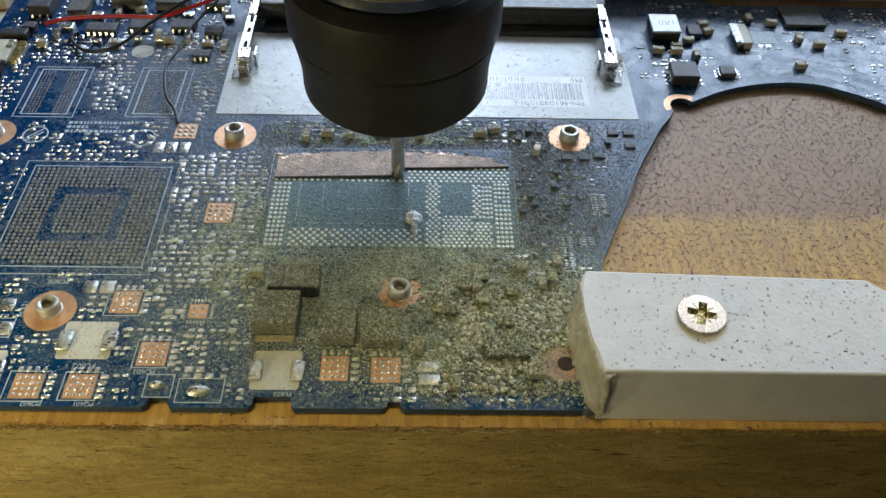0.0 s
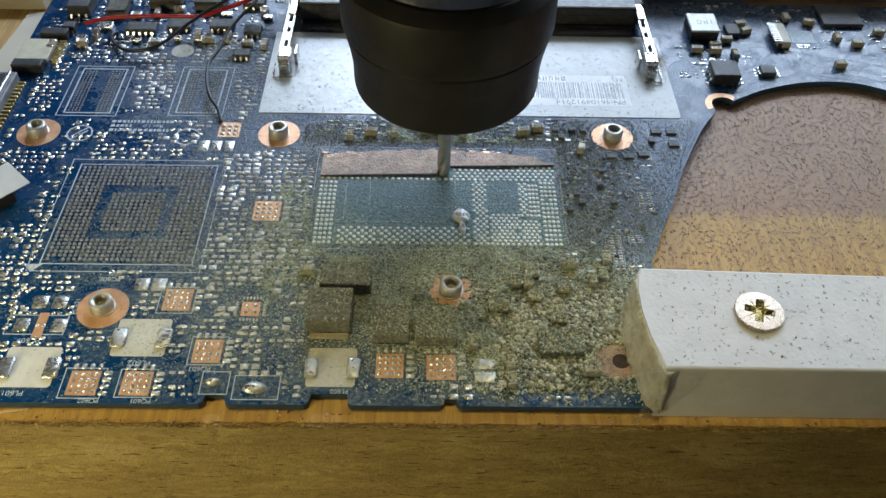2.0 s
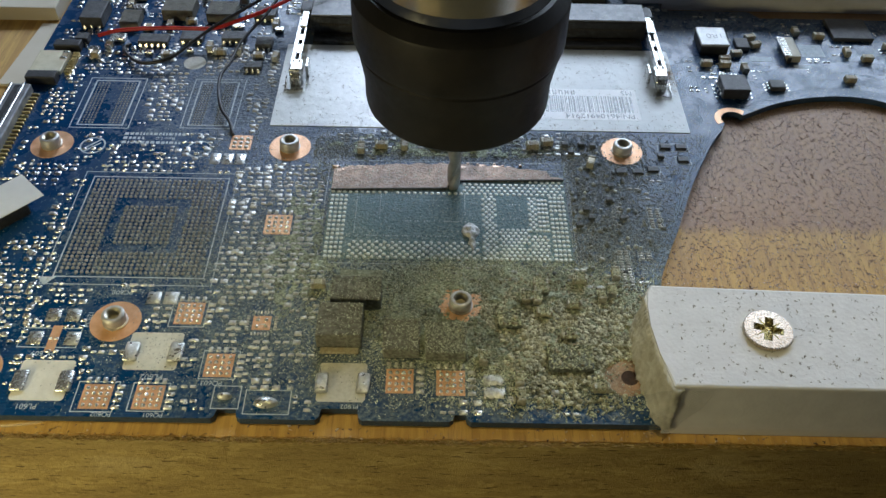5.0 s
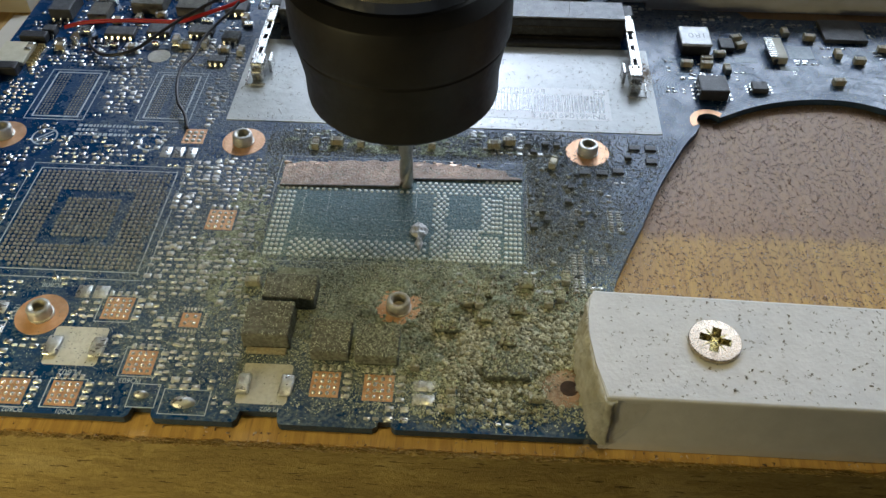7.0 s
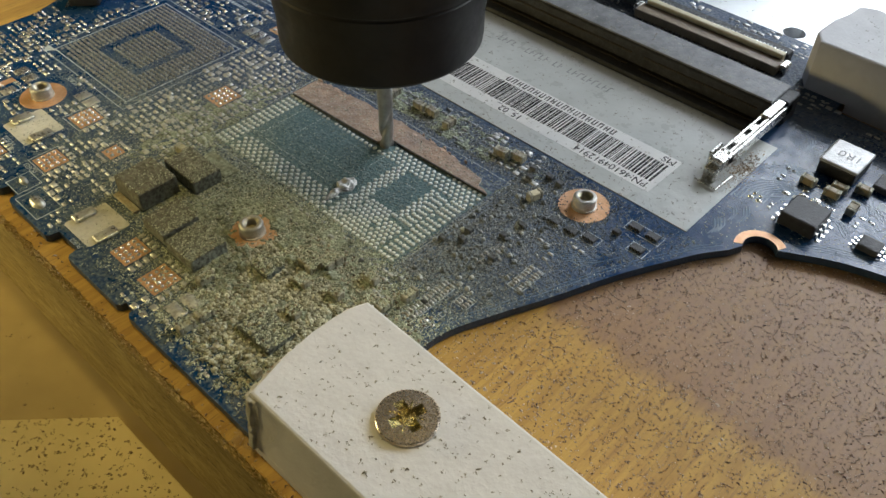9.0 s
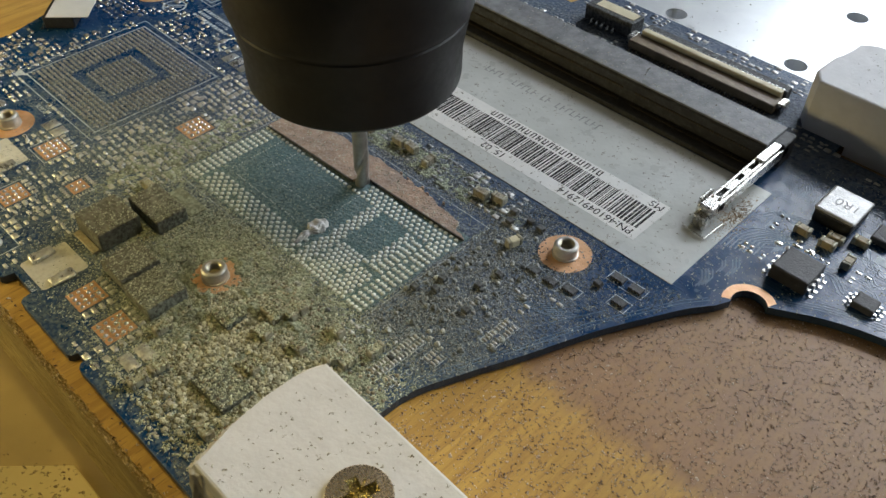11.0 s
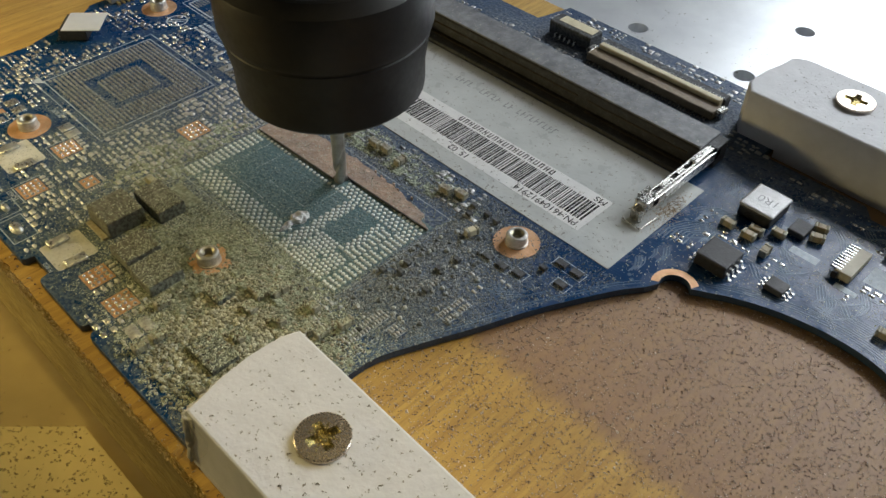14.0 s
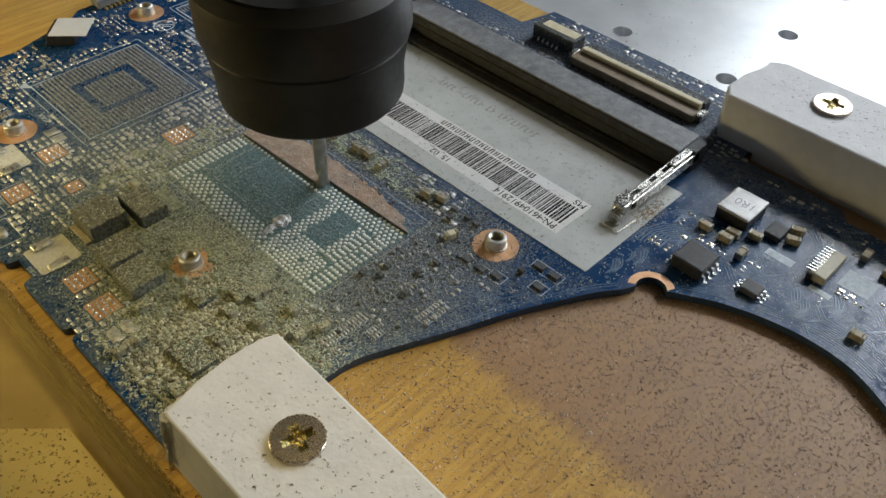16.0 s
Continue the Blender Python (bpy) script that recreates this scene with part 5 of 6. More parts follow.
single("broken_block", bm, WHITE_PLASTIC, "broken white plastic piece beside the clamp block", "plastic piece")
pozi_screw("screw", 41.6, -11.2, TOPZ, 3.35, "yellow zinc cross-head screw set in the clamp block", -16.0)
# rough skirt of glue squeezed out at the end of the block
GLUE = Nodes("clear_amber_glue")
GLUE = GLUE.done(GLUE.mix(GLUE.ramp(GLUE.noise(420, 5), 0.35, 0.65), (0.58, 0.56, 0.47), (0.88, 0.87, 0.80)), GLUE.mixf(GLUE.noise(300, 2), 0.25, 0.6), 0,
                 GLUE.bump(GLUE.noise(1100, 4), 0.7, 0.0005), Transmission_Weight=0.35)
end_line = smooth_path([(27.6, -2.9, 0), (26.2, -4.4, 0), (25.9, -7.0, 0), (25.8, -10.5, 0), (26.3, -15.0, 0), (27.2, -20.2, 0), (28.6, -20.7, 0)], 24)
bm = bmesh.new()
rows = []
for k, p in enumerate(end_line):
    f = k / (len(end_line) - 1)
    a, b = end_line[max(k - 1, 0)], end_line[min(k + 1, len(end_line) - 1)]
    out = Vector((b.y - a.y, a.x - b.x, 0)).normalized()
    wide = (0.45 + 0.55 * math.sin(min(1.0, f * 1.35) * math.pi * 0.62)) * (0.35 if f > 0.93 else 1.0)
    row = []
    for m in range(23):
        g = m / 22
        z = 8.15 * (1 - g) ** 1.15 + 0.06
        bulge = wide * (0.12 + 0.88 * g ** 0.75)
        q = Vector((p.x, p.y, z))
        bulge += 0.30 * noise.noise(q * 0.9) + 0.26 * noise.noise(q * 2.3) + 0.16 * noise.noise(q * 5.0)
        row.append(bm.verts.new(p + out * max(0.06, bulge) + Vector((0, 0, z + 0.25 * noise.noise(q * 1.7) * (1 - g) * min(1.0, g * 5)))))
    row.append(bm.verts.new(p - out * 0.4 + Vector((0, 0, 0.07))))
    row.append(bm.verts.new(p - out * 0.4 + Vector((0, 0, 8.1))))
    rows.append(row)
for a, b in zip(rows, rows[1:]):
    for m in range(len(a)):
        q = (m + 1) % len(a)
        bm.faces.new((a[m], a[q], b[q], b[m]))
bm.faces.new(rows[0])
bm.faces.new(rows[-1][::-1])
single("hot_glue", bm, GLUE, "rough yellowish clear glue on the end of the clamp block", "glue", smooth=True)

# bent clear film wrapped round the front corner of the block
TAPE = Nodes("clear_film")
TAPE = TAPE.done(TAPE.mix(TAPE.noise(300, 3), (0.70, 0.68, 0.60), (0.86, 0.85, 0.80)), 0.12, 0, TAPE.bump(TAPE.noise(260, 3), 0.5, 0.0006), Alpha=0.12)
bm = bmesh.new()
rows = []
for k in range(25):
    f = k / 24                                    # from the tip on the board round the corner and along the front face
    row = []
    for m in range(13):
        g = m / 12                                # from the upper edge down
        start = 23.4 + 1.9 * min(1.0, g * 2.2)
        x = start + (32.5 - 3.2 * g + 0.5 * math.sin(5 * g) - start) * f
        hug = min(1.0, f / 0.3)
        z = 8.15 - 0.5 * (1 - hug) + (WTOP + 0.05 - 8.15) * g * (1 - 0.35 * max(0.0, f - 0.5))
        y = -20.55 - 0.95 * g - 0.35 * (1 - hug)
        fold = 0.30 * math.sin(9 * f + 4 * g) * (1 - f) + 0.12 * math.sin(23 * f - 6 * g)
        curl_out = 0.8 * max(0.0, g - 0.75) / 0.25 * max(0.0, 1 - f * 2.2)
        row.append(bm.verts.new((x - 1.6 * curl_out * (1 - f), y - 0.1 - abs(fold) * 0.6 - curl_out, z)))
    rows.append(row)
for p, q in zip(rows, rows[1:]):
    for m in range(12):
        bm.faces.new((p[m], p[m + 1], q[m + 1], q[m]))
bmesh.ops.solidify(bm, geom=bm.faces[:], thickness=0.10)
single("clear_film", bm, TAPE, "bent clear plastic film round the corner of the clamp block", "film", smooth=True)

bm = tube(bmesh.new(), [(-63.0 + 6.2 * math.cos(a), -20.8 - 1.1 * math.sin(a), WTOP + 0.35 + 0.25 * math.sin(2 * a)) for a in (math.pi * k / 16 for k in range(17))], 0.22)
single("clear_ring", bm, TAPE, "clear plastic ring peeping out under the board edge", "plastic ring", smooth=True)

block2 = thing("clamp_block", "white milled plastic clamp block behind the board", "clamp block", "clamp blocks")
outline = [(38.2, 86.6), (120, 86.6), (120, 103.8), (40.2, 103.6), (37.6, 102.0), (38.0, 97.5), (36.6, 95.0), (36.4, 89.5)]
bm = prism(bmesh.new(), outline, 0.06, 9.0, 0.4)
part("body", bm, WHITE_PLASTIC, block2)
bm = prism(bmesh.new(), [(45.5, 86.7), (119.9, 86.7), (119.9, 103.7), (45.5, 103.5)], WTOP + 0.004, 0.06)
part("foot", bm, WHITE_PLASTIC, block2)
pozi_screw("screw", 52.7, 96.2, 9.0, 3.3, "yellow zinc cross-head screw set in the far clamp block", 8.0)

# ---- milling spindle ----
spin = thing("milling_spindle", "black steel milling spindle nut with a grey end mill", "milling spindle")
bm = lathe(bmesh.new(), SX, SY, [(0, 19.3), (1.4, 19.3), (12.9, 19.3), (13.7, 19.5), (14.1, 20.0), (14.2, 20.8), (14.2, 24.0), (14.55, 26.4), (15.0, 28.8), (15.1, 29.5),
                                 (14.95, 29.7), (14.95, 29.95), (15.35, 30.2), (15.6, 31.0), (15.6, 37.6), (15.5, 38.1), (14.0, 39.7), (13.4, 39.8)], 96)
crease(part("collet_nut", bm, BLACK_METAL, spin, "ringed black steel collet nut"), 20)
bm = lathe(bmesh.new(), SX, SY, [(13.39, 39.6), (13.0, 40.4), (12.7, 40.9), (12.7, 110), (0, 110)], 64)
crease(part("shaft", bm, simple("polished_spindle_steel", (0.34, 0.34, 0.34), (0.46, 0.46, 0.46), 200, 0.2, 1.0, 0.03), spin, "polished steel spindle shaft"), 25)
bm = bmesh.new()
rings = []
R, n = 1.12, 24
for k in range(49):
    z = 0.06 + k * (19.3 - 0.06) / 48
    flute = 1.0 if z < 6 else max(0.0, 1 - (z - 6) / 1.2)
    ring = []
    for i in range(n):
        a = 2 * math.pi * i / n
        r = R * (1 - 0.38 * flute * max(0.0, math.cos(2 * (a - z * 0.55))) ** 2)
        ring.append(bm.verts.new((SX + r * math.cos(a), SY + r * math.sin(a), z)))
    rings.append(ring)
for a, b in zip(rings, rings[1:]):
    for i in range(n):
        bm.faces.new((a[i], a[(i + 1) % n], b[(i + 1) % n], b[i]))
bm.faces.new(rings[0][::-1])
crease(part("end_mill", bm, CARBIDE, spin, "grey fluted carbide end mill"), 40)

# ---- wires ----
def wire(name, pts, r, material, label):
    return single(name, tube(bmesh.new(), smooth_path(pts, 6), r), material, label, "wire", "loose wires", smooth=True)


wire("wire", [(-73.1, 66.6, 2.2), (-68.7, 67.8, 2.8), (-59.6, 68.3, 3.2), (-50.2, 67.8, 3.6), (-45.8, 69.4, 4.2), (-39.8, 72.2, 5.2), (-33, 76.5, 6.6), (-27, 82, 7.0), (-22, 91.0, 3.0)], 0.40, RED, "thin red insulated wire crossing the board")
wire("wire", [(-67.0, 66.6, 0.4), (-67.8, 64.7, 0.6), (-65.9, 61.5, 0.8), (-62.9, 58.9, 1.2), (-58.9, 58.7, 1.8), (-55.8, 60.4, 2.4), (-53.0, 64.0, 3.2), (-49.0, 68.3, 4.2), (-42.6, 73.0, 6.0), (-37, 80, 6.4), (-33, 90, 3.0)], 0.34, WIRE_BLACK, "thin dark wire looping over chips")
wire("wire", [(-41.2, 38.3, 0.4), (-42.4, 41.6, 1.0), (-44.1, 44.1, 1.6), (-45.4, 48.5, 2.2), (-45.8, 53.3, 2.6), (-44.6, 57.7, 2.8), (-43.7, 62.6, 3.4), (-41.5, 67.5, 4.2), (-39.5, 70.4, 5.0), (-36.5, 79, 6.0), (-34, 90, 2.6)], 0.30, WIRE_BLACK, "thin dark wire soldered to a copper land")

# ---- card behind the board ----
bm = prism(bmesh.new(), [(-150, 77.5), (-85.5, 77.5), (-85.5, 99.5), (-88, 103), (-150, 103)], WTOP + 0.004, 1.6, 0.2)
single("card_strip", bm, PAPER, "cream card strip lying on the base board", "card")
bm = prism(bmesh.new(), [(-90.2, 54.0), (-85.0, 54.0), (-85.0, 75.5), (-88.2, 75.5)], WTOP + 0.004, -0.9, 0.1)
single("edge_strip", bm, PAPER, "cream plastic strip beside the board edge", "strip")

# ---- milling dust and chips ----
def grain(bm, x, y, z, s, r):
    """A ragged little chip."""
    k = r.random() * 6.28
    c, d = math.cos(k), math.sin(k)
    a = s * r.uniform(0.6, 1.5)
    b = s * r.uniform(0.35, 0.8)
    h = s * r.uniform(0.35, 1.1)
    base = [(-a, -b), (a, -b * r.uniform(.3, 1)), (a * r.uniform(.3, 1), b), (-a * r.uniform(.4, 1), b)]
    vs = [bm.verts.new((x + u * c - v * d, y + u * d + v * c, z)) for u, v in base]
    top = bm.verts.new((x + r.uniform(-.4, .4) * a, y + r.uniform(-.4, .4) * b, z + h))
    for i in range(4):
        bm.faces.new((vs[i], vs[(i + 1) % 4], top))


def curl(bm, x, y, z, s, r):
    """A bent sliver with three sides."""
    k, bend = r.random() * 6.28, r.uniform(-1.6, 1.6)
    w = s * r.uniform(0.28, 0.6)
    lift = s * r.uniform(0.0, 0.8)
    rings = []
    for i in (-1, 0, 1):
        a = k + bend * i * 0.5
        px, py = x + i * s * math.cos(a), y + i * s * math.sin(a)
        pz = z + (lift if i == 0 else 0.0)
        t = w * (1.0 if i == 0 else 0.55)
        nx, ny = -math.sin(a) * t, math.cos(a) * t
        rings.append((bm.verts.new((px + nx, py + ny, pz)), bm.verts.new((px - nx, py - ny, pz)), bm.verts.new((px, py, pz + t * 1.1))))
    for p, q in zip(rings, rings[1:]):
        for i in range(3):
            j = (i + 1) % 3
            bm.faces.new((p[i], p[j], q[j], q[i]))


def crumb(bm, x, y, z, s, r):
    """A few slivers felted together."""
    for k in range(r.choice((3, 4, 5, 5, 6))):
        (curl if r.random() < 0.18 else grain)(bm, x + r.gauss(0, s * 0.7), y + r.gauss(0, s * 0.7), z + r.uniform(0, s * 0.6), s * r.uniform(0.35, 0.75), r)


def grain_material(name, dark, mid, light):
    n = Nodes(name)
    r = n.island()
    col = n.mix(n.ramp(r, 0.0, 0.45), dark, mid)
    col = n.mix(n.ramp(r, 0.5, 1.0), col, light)
    return n.done(col, 0.5)


DUST = grain_material("resin_milling_dust", (0.075, 0.083, 0.058), (0.42, 0.46, 0.34), (0.76, 0.80, 0.64))
CHIP = grain_material("brown_milling_chips", (0.085, 0.047, 0.028), (0.33, 0.22, 0.145), (0.80, 0.68, 0.55))
GREY_CHIP = grain_material("grey_milling_chips", (0.22, 0.205, 0.175), (0.38, 0.36, 0.315), (0.60, 0.58, 0.53))

r = random.Random(11)
HIGH = [(-21.0, -14.4, -8.9, -2.6, 3.0), (-19.6, -12.0, -1.6, 3.2, 2.4), (-11.3, -6.0, -10.6, -4.8, 2.1), (-5.2, 0.8, -10.9, -5.2, 2.1), (5.5, 9.0, -5.0, -2.0, 1.1), (12.5, 19.0, -12.6, -8.2, 1.0)]
HIGH += [(x - 0.9, x + 0.9, y - 0.9, y + 0.9, 1.28) for x, y, a in CAPS_DUST]


def ground_at(x, y):
    for a, b, c, d, h in HIGH:
        if a < x < b and c < y < d:
            return h
    return 0.48 if (CX0 < x < CX1 and cut_at(x) < y < 30.3) else (0.05 if CX0 < x < CX1 and CY0 < y < cut_at(x) else 0.0)


# uneven bed of felted dust: lumps rise over the board, bare patches dip below it
def heap_at(x, y):
    def h(cx, cy, rx, ry):
        d = math.hypot((x - cx) / rx, (y - cy) / ry)
        return max(0.0, min(1.0, (1.25 - d) / 0.95))
    bare = 0.55 * max(0.0, min(1.0, (9 - x) / 5)) * max(0.0, min(1.0, (-8 - y) / 4))
    return max(h(8, -3.5, 27, 14.5) * (1 - bare), 0.2 * h(23, 19, 12, 21), 0.55 * h(-1, 35.5, 33, 7), 0.56 * h(-25, 11, 11, 21))


DX0, DX1, DY0, DY1, CELL = -34.0, 42.0, -20.4, 41.2, 0.24
nx_, ny_ = int((DX1 - DX0) / CELL), int((DY1 - DY0) / CELL)
BARE = [(cx, cy, 3.7) for cx, cy in STAND] + [(23.4, -13.2, 3.6)]
OPEN = [(CX0 - 0.3, CX1 + 0.3, CY0 + 0.6, 33.8), (-20.4, -13.2, -18.4, -11.4), (-11.0, -6.4, -17.0, -12.2), (-3.9, 0.9, -17.0, -12.2), (-32.5, -27.5, 13.5, 18.5), (2.9, 6.3, -17.4, -12.9)]
verts, faces, index = [], [], {}
for j in range(ny_ + 1):
    for i in range(nx_ + 1):
        x, y = DX0 + i * CELL, DY0 + j * CELL
        amt = heap_at(x, y)
        p = Vector((x, y, 0.0))
        lump = 0.5 + 0.55 * noise.noise(p * 0.42) + 0.5 * noise.noise(p * 1.15) + 0.38 * noise.noise(p * 2.3)
        z = amt * (0.04 + 0.74 * lump) - 0.19
        for cx, cy, rr in BARE:
            z -= 0.7 * max(0.0, 1.0 - math.hypot(x - cx, y - cy) / rr)
        for a_, b_, c_, d_ in OPEN:
            if a_ < x < b_ and c_ < y < d_:
                z -= 0.16 + 0.25 * min(1.0, min(x - a_, b_ - x, y - c_, d_ - y))
        if y < -18.2:
            z -= 0.14 * (-18.2 - y)
        if x > 26 and y < -1.5 or not inside(x + 0.3, y) or not inside(x, y - 0.2):
            z = -0.6
        if z > -0.5:
            index[i, j] = len(verts)
            verts.append((x * MM, y * MM, max(z, -0.4) * MM))
for (i, j), k in index.items():
    q = [k, index.get((i + 1, j)), index.get((i + 1, j + 1)), index.get((i, j + 1))]
    if None not in q and max(verts[m][2] for m in q) > -0.0001:
        faces.append(q)
me = bpy.data.meshes.new("dust_bed")
me.from_pydata(verts, [], faces)
for f in me.polygons:
    f.use_smooth = True
DUSTBED = Nodes("felted_dust")
tone = DUSTBED.math("ADD", DUSTBED.math("MULTIPLY", DUSTBED.noise(2200, 3), 0.6), DUSTBED.math("MULTIPLY", DUSTBED.noise(240, 3), 0.5))
DUSTBED = DUSTBED.done(DUSTBED.mix(DUSTBED.ramp(tone, 0.40, 0.70), (0.07, 0.08, 0.058), (0.50, 0.56, 0.41)), 0.9, 0,
                       DUSTBED.bump(DUSTBED.noise(3000, 4), 1.0, 0.0005))
me.materials.append(DUSTBED)
tagged(new("dust_bed", me), "lumpy bed of grey-green resin dust on the motherboard", "dust", kind="stuff")

def nugget(bm, x, y, z, s, r):
    """A rounded lump of caked dust."""
    k = r.random() * 6.28
    ring = []
    for i in range(6):
        a = k + i * 1.047
        q = s * r.uniform(0.75, 1.2)
        ring.append((bm.verts.new((x + q * math.cos(a), y + q * math.sin(a), z)), bm.verts.new((x + q * 0.8 * math.cos(a), y + q * 0.8 * math.sin(a), z + s * r.uniform(0.6, 0.95)))))
    top = bm.verts.new((x + r.uniform(-.2, .2) * s, y + r.uniform(-.2, .2) * s, z + s * r.uniform(1.05, 1.35)))
    for i in range(6):
        (a0, a1), (b0, b1) = ring[i], ring[(i + 1) % 6]
        bm.faces.new((a0, b0, b1, a1))
        bm.faces.new((a1, b1, top))


# fluffy balls of caked dust, from a few shapes turned and scaled at random
SHAPES = []
for k in range(9):
    ball = bmesh.new()
    bmesh.ops.create_icosphere(ball, subdivisions=2, radius=1.0)
    for v in ball.verts:
        d = 1 + 0.34 * noise.noise(v.co * 1.5 + Vector((7.0 * k, 0, 0))) + 0.30 * noise.noise(v.co * 4.2 + Vector((0, 5.0 * k, 0)))
        v.co = Vector((v.co.x * d, v.co.y * d, v.co.z * d * 0.8))
    ball.verts.index_update()
    SHAPES.append((np.array([v.co[:] for v in ball.verts]), [[v.index for v in f.verts] for f in ball.faces]))
    ball.free()


def taken(x, y):
    return any(a < x < b and c < y < d for a, b, c, d in OPEN) or any(math.hypot(x - cx, y - cy) < q - 0.5 for cx, cy, q in BARE)


clump_v, clump_f, count = [], [], 0
done = 0
while done < 6000:
    x, y = (r.gauss(14, 9), r.gauss(-8, 6.5)) if r.random() < 0.75 else (r.gauss(8, 12), r.gauss(0, 8))
    if not inside(x, y) or not -24 < x < 27 or not -18.6 < y < 7.5 or heap_at(x, y) < r.random() * 0.9 or (x > 26 and y < -2.5) or taken(x, y):
        continue
    # bare gaps between the drifts
    if noise.noise(Vector((x * 0.30, y * 0.42, 4.0))) < r.uniform(-0.55, 0.05) or (ground_at(x, y) > 0.9 and r.random() < 0.93) or (12.1 < x < 19.4 and -13.4 < y < -7.8 and r.random() < 0.9):
        continue
    if x < 9 and y < -5 and r.random() < 0.75 or any(math.hypot(x - cx, y - cy) < 1.7 and r.random() < 0.8 for cx, cy, a in CAPS_DUST):
        continue
    done += 1
    near = max(0.0, min(1.0, (x + 2) / 9)) * max(0.0, min(1.0, (4 - y) / 6))
    size = 0.09 + (0.05 + 0.24 * near) * r.random() ** 1.8
    co, fs = SHAPES[r.randrange(9)]
    t_ = r.random() * 6.28
    ca, sa = math.cos(t_) * size, math.sin(t_) * size
    z = ground_at(x, y) + size * r.uniform(0.15, 0.75) + 0.10 * near
    clump_v.append(np.stack([x + co[:, 0] * ca - co[:, 1] * sa, y + co[:, 0] * sa + co[:, 1] * ca, z + co[:, 2] * size * r.uniform(0.75, 1.1)], 1) * MM)
    clump_f += [[i + count for i in f] for f in fs]
    count += len(co)
me = bpy.data.meshes.new("caked_dust")
me.from_pydata(np.concatenate(clump_v).tolist(), [], clump_f)
CAKED = Nodes("caked_dust")
shade = CAKED.island()
tone = CAKED.mix(CAKED.ramp(shade, 0.0, 0.5), (0.15, 0.148, 0.10), (0.44, 0.44, 0.32))
tone = CAKED.mix(CAKED.ramp(shade, 0.5, 1.0), tone, (0.72, 0.725, 0.575))
tone = CAKED.mix(CAKED.ramp(CAKED.noise(3600, 3), 0.52, 0.68, 0.0, 0.5), tone, (0.08, 0.075, 0.05))
me.materials.append(CAKED.done(tone, 0.85, 0, CAKED.bump(CAKED.noise(4200, 3), 0.9, 0.0003)))
tagged(new("caked_dust", me), "fluffy grey-yellow balls of caked dust on the motherboard", "dust", kind="stuff")

bm = bmesh.new()
done = 0
while done < 4500:
    x, y = (r.gauss(15, 9), r.gauss(-6, 7)) if r.random() < 0.6 else (r.gauss(10, 15), r.gauss(6, 14))
    if not inside(x, y) or x < -34 or y < -19.4 or y > 40 or (x > 26 and y < -2.5) or heap_at(x, y) < r.random() * 0.8 or (x > 19 and y > 9) or y > 32.5 or taken(x, y):
        continue
    if ground_at(x, y) > 0.9 and r.random() < 0.85:
        continue
    nugget(bm, x, y, ground_at(x, y) - 0.05, (0.08 + 0.22 * r.random() ** 2.2) * (1.0 if x > 6 and y < 6 else 0.6), r)
    done += 1
single("dust_lumps", bm, grain_material("caked_dust", (0.07, 0.058, 0.038), (0.25, 0.22, 0.15), (0.52, 0.47, 0.35)), "lumps of caked dust on the motherboard", "dust", kind="stuff")

bm = bmesh.new()
GREY = bmesh.new()
count = 0
while count < 52000:
    k = r.random()
    if k < 0.72:
        x, y = r.gauss(8, 14), r.gauss(-4, 9)
    elif k < 0.86:
        x, y = r.uniform(-26, 34), r.gauss(34, 5)
    elif k < 0.89:
        x, y = r.gauss(24, 6), r.gauss(20, 10)
    else:
        x, y = r.gauss(-4, 24), r.gauss(8, 18)
    if (y > 41 and x < 43) or (y < -18.6 and r.random() < 0.75) or not (-80 < x < 40 and -20.6 < y < 55) or not inside(x, y) or (x > 26 and y < -2.5):
        continue
    if CX0 - 0.5 < x < CX1 and 10 < y < CUT and r.random() < 0.93:
        continue
    if math.hypot(x - 23.4, y + 13.2) < 2.9 and (r.random() < 0.75 or math.hypot(x - 24.0, y + 13.3) < 1.5):
        continue
    if CX0 < x < CX1 and CUT < y < 33 and r.random() < 0.65:
        continue
    if any(a < x < b and c < y < d for a, b, c, d in OPEN[1:]) and r.random() < 0.7:
        continue
    if any(a < x < b and c < y < d for a, b, c, d, h in HIGH) and r.random() < 0.5:
        continue
    if any((x - cx) ** 2 + (y - cy) ** 2 < 12.5 and r.random() < 0.82 for cx, cy in STAND):
        continue
    far = (x > 19 and y > 9) or y > 32.5
    (curl if r.random() < 0.7 else grain)(GREY if far else bm, x, y, ground_at(x, y), r.uniform(0.07, 0.2) if far else r.uniform(0.08, 0.22) if x > 3 and y < 6 else r.uniform(0.06, 0.15), r)
    count += 1
for k in range(3600):
    x, y = r.gauss(15, 8), r.gauss(-7, 7)
    if -6 < x < 26 and -20.2 < y < 8 and math.hypot(x - 23.4, y + 13.2) > 2.9 and inside(x, y) and (x - STAND[1][0]) ** 2 + (y - STAND[1][1]) ** 2 > 9:
        if ground_at(x, y) < 0.9 or r.random() < 0.12:
            (crumb if r.random() < 0.7 else grain)(bm, x, y, ground_at(x, y), r.uniform(0.14, 0.3), r)
for k in range(9000):
    x, y = r.uniform(CX0 - 0.5, CX1), r.uniform(CY0, 25.0)
    if r.random() < 0.20 + 0.62 * math.exp(-(y - CY0) / 3.0) + 0.4 * math.exp(-(x - CX0) / 3.0):
        grain(bm, x, y, 0.05 if r.random() < 0.6 else 0.22, r.uniform(0.04, 0.10), r)
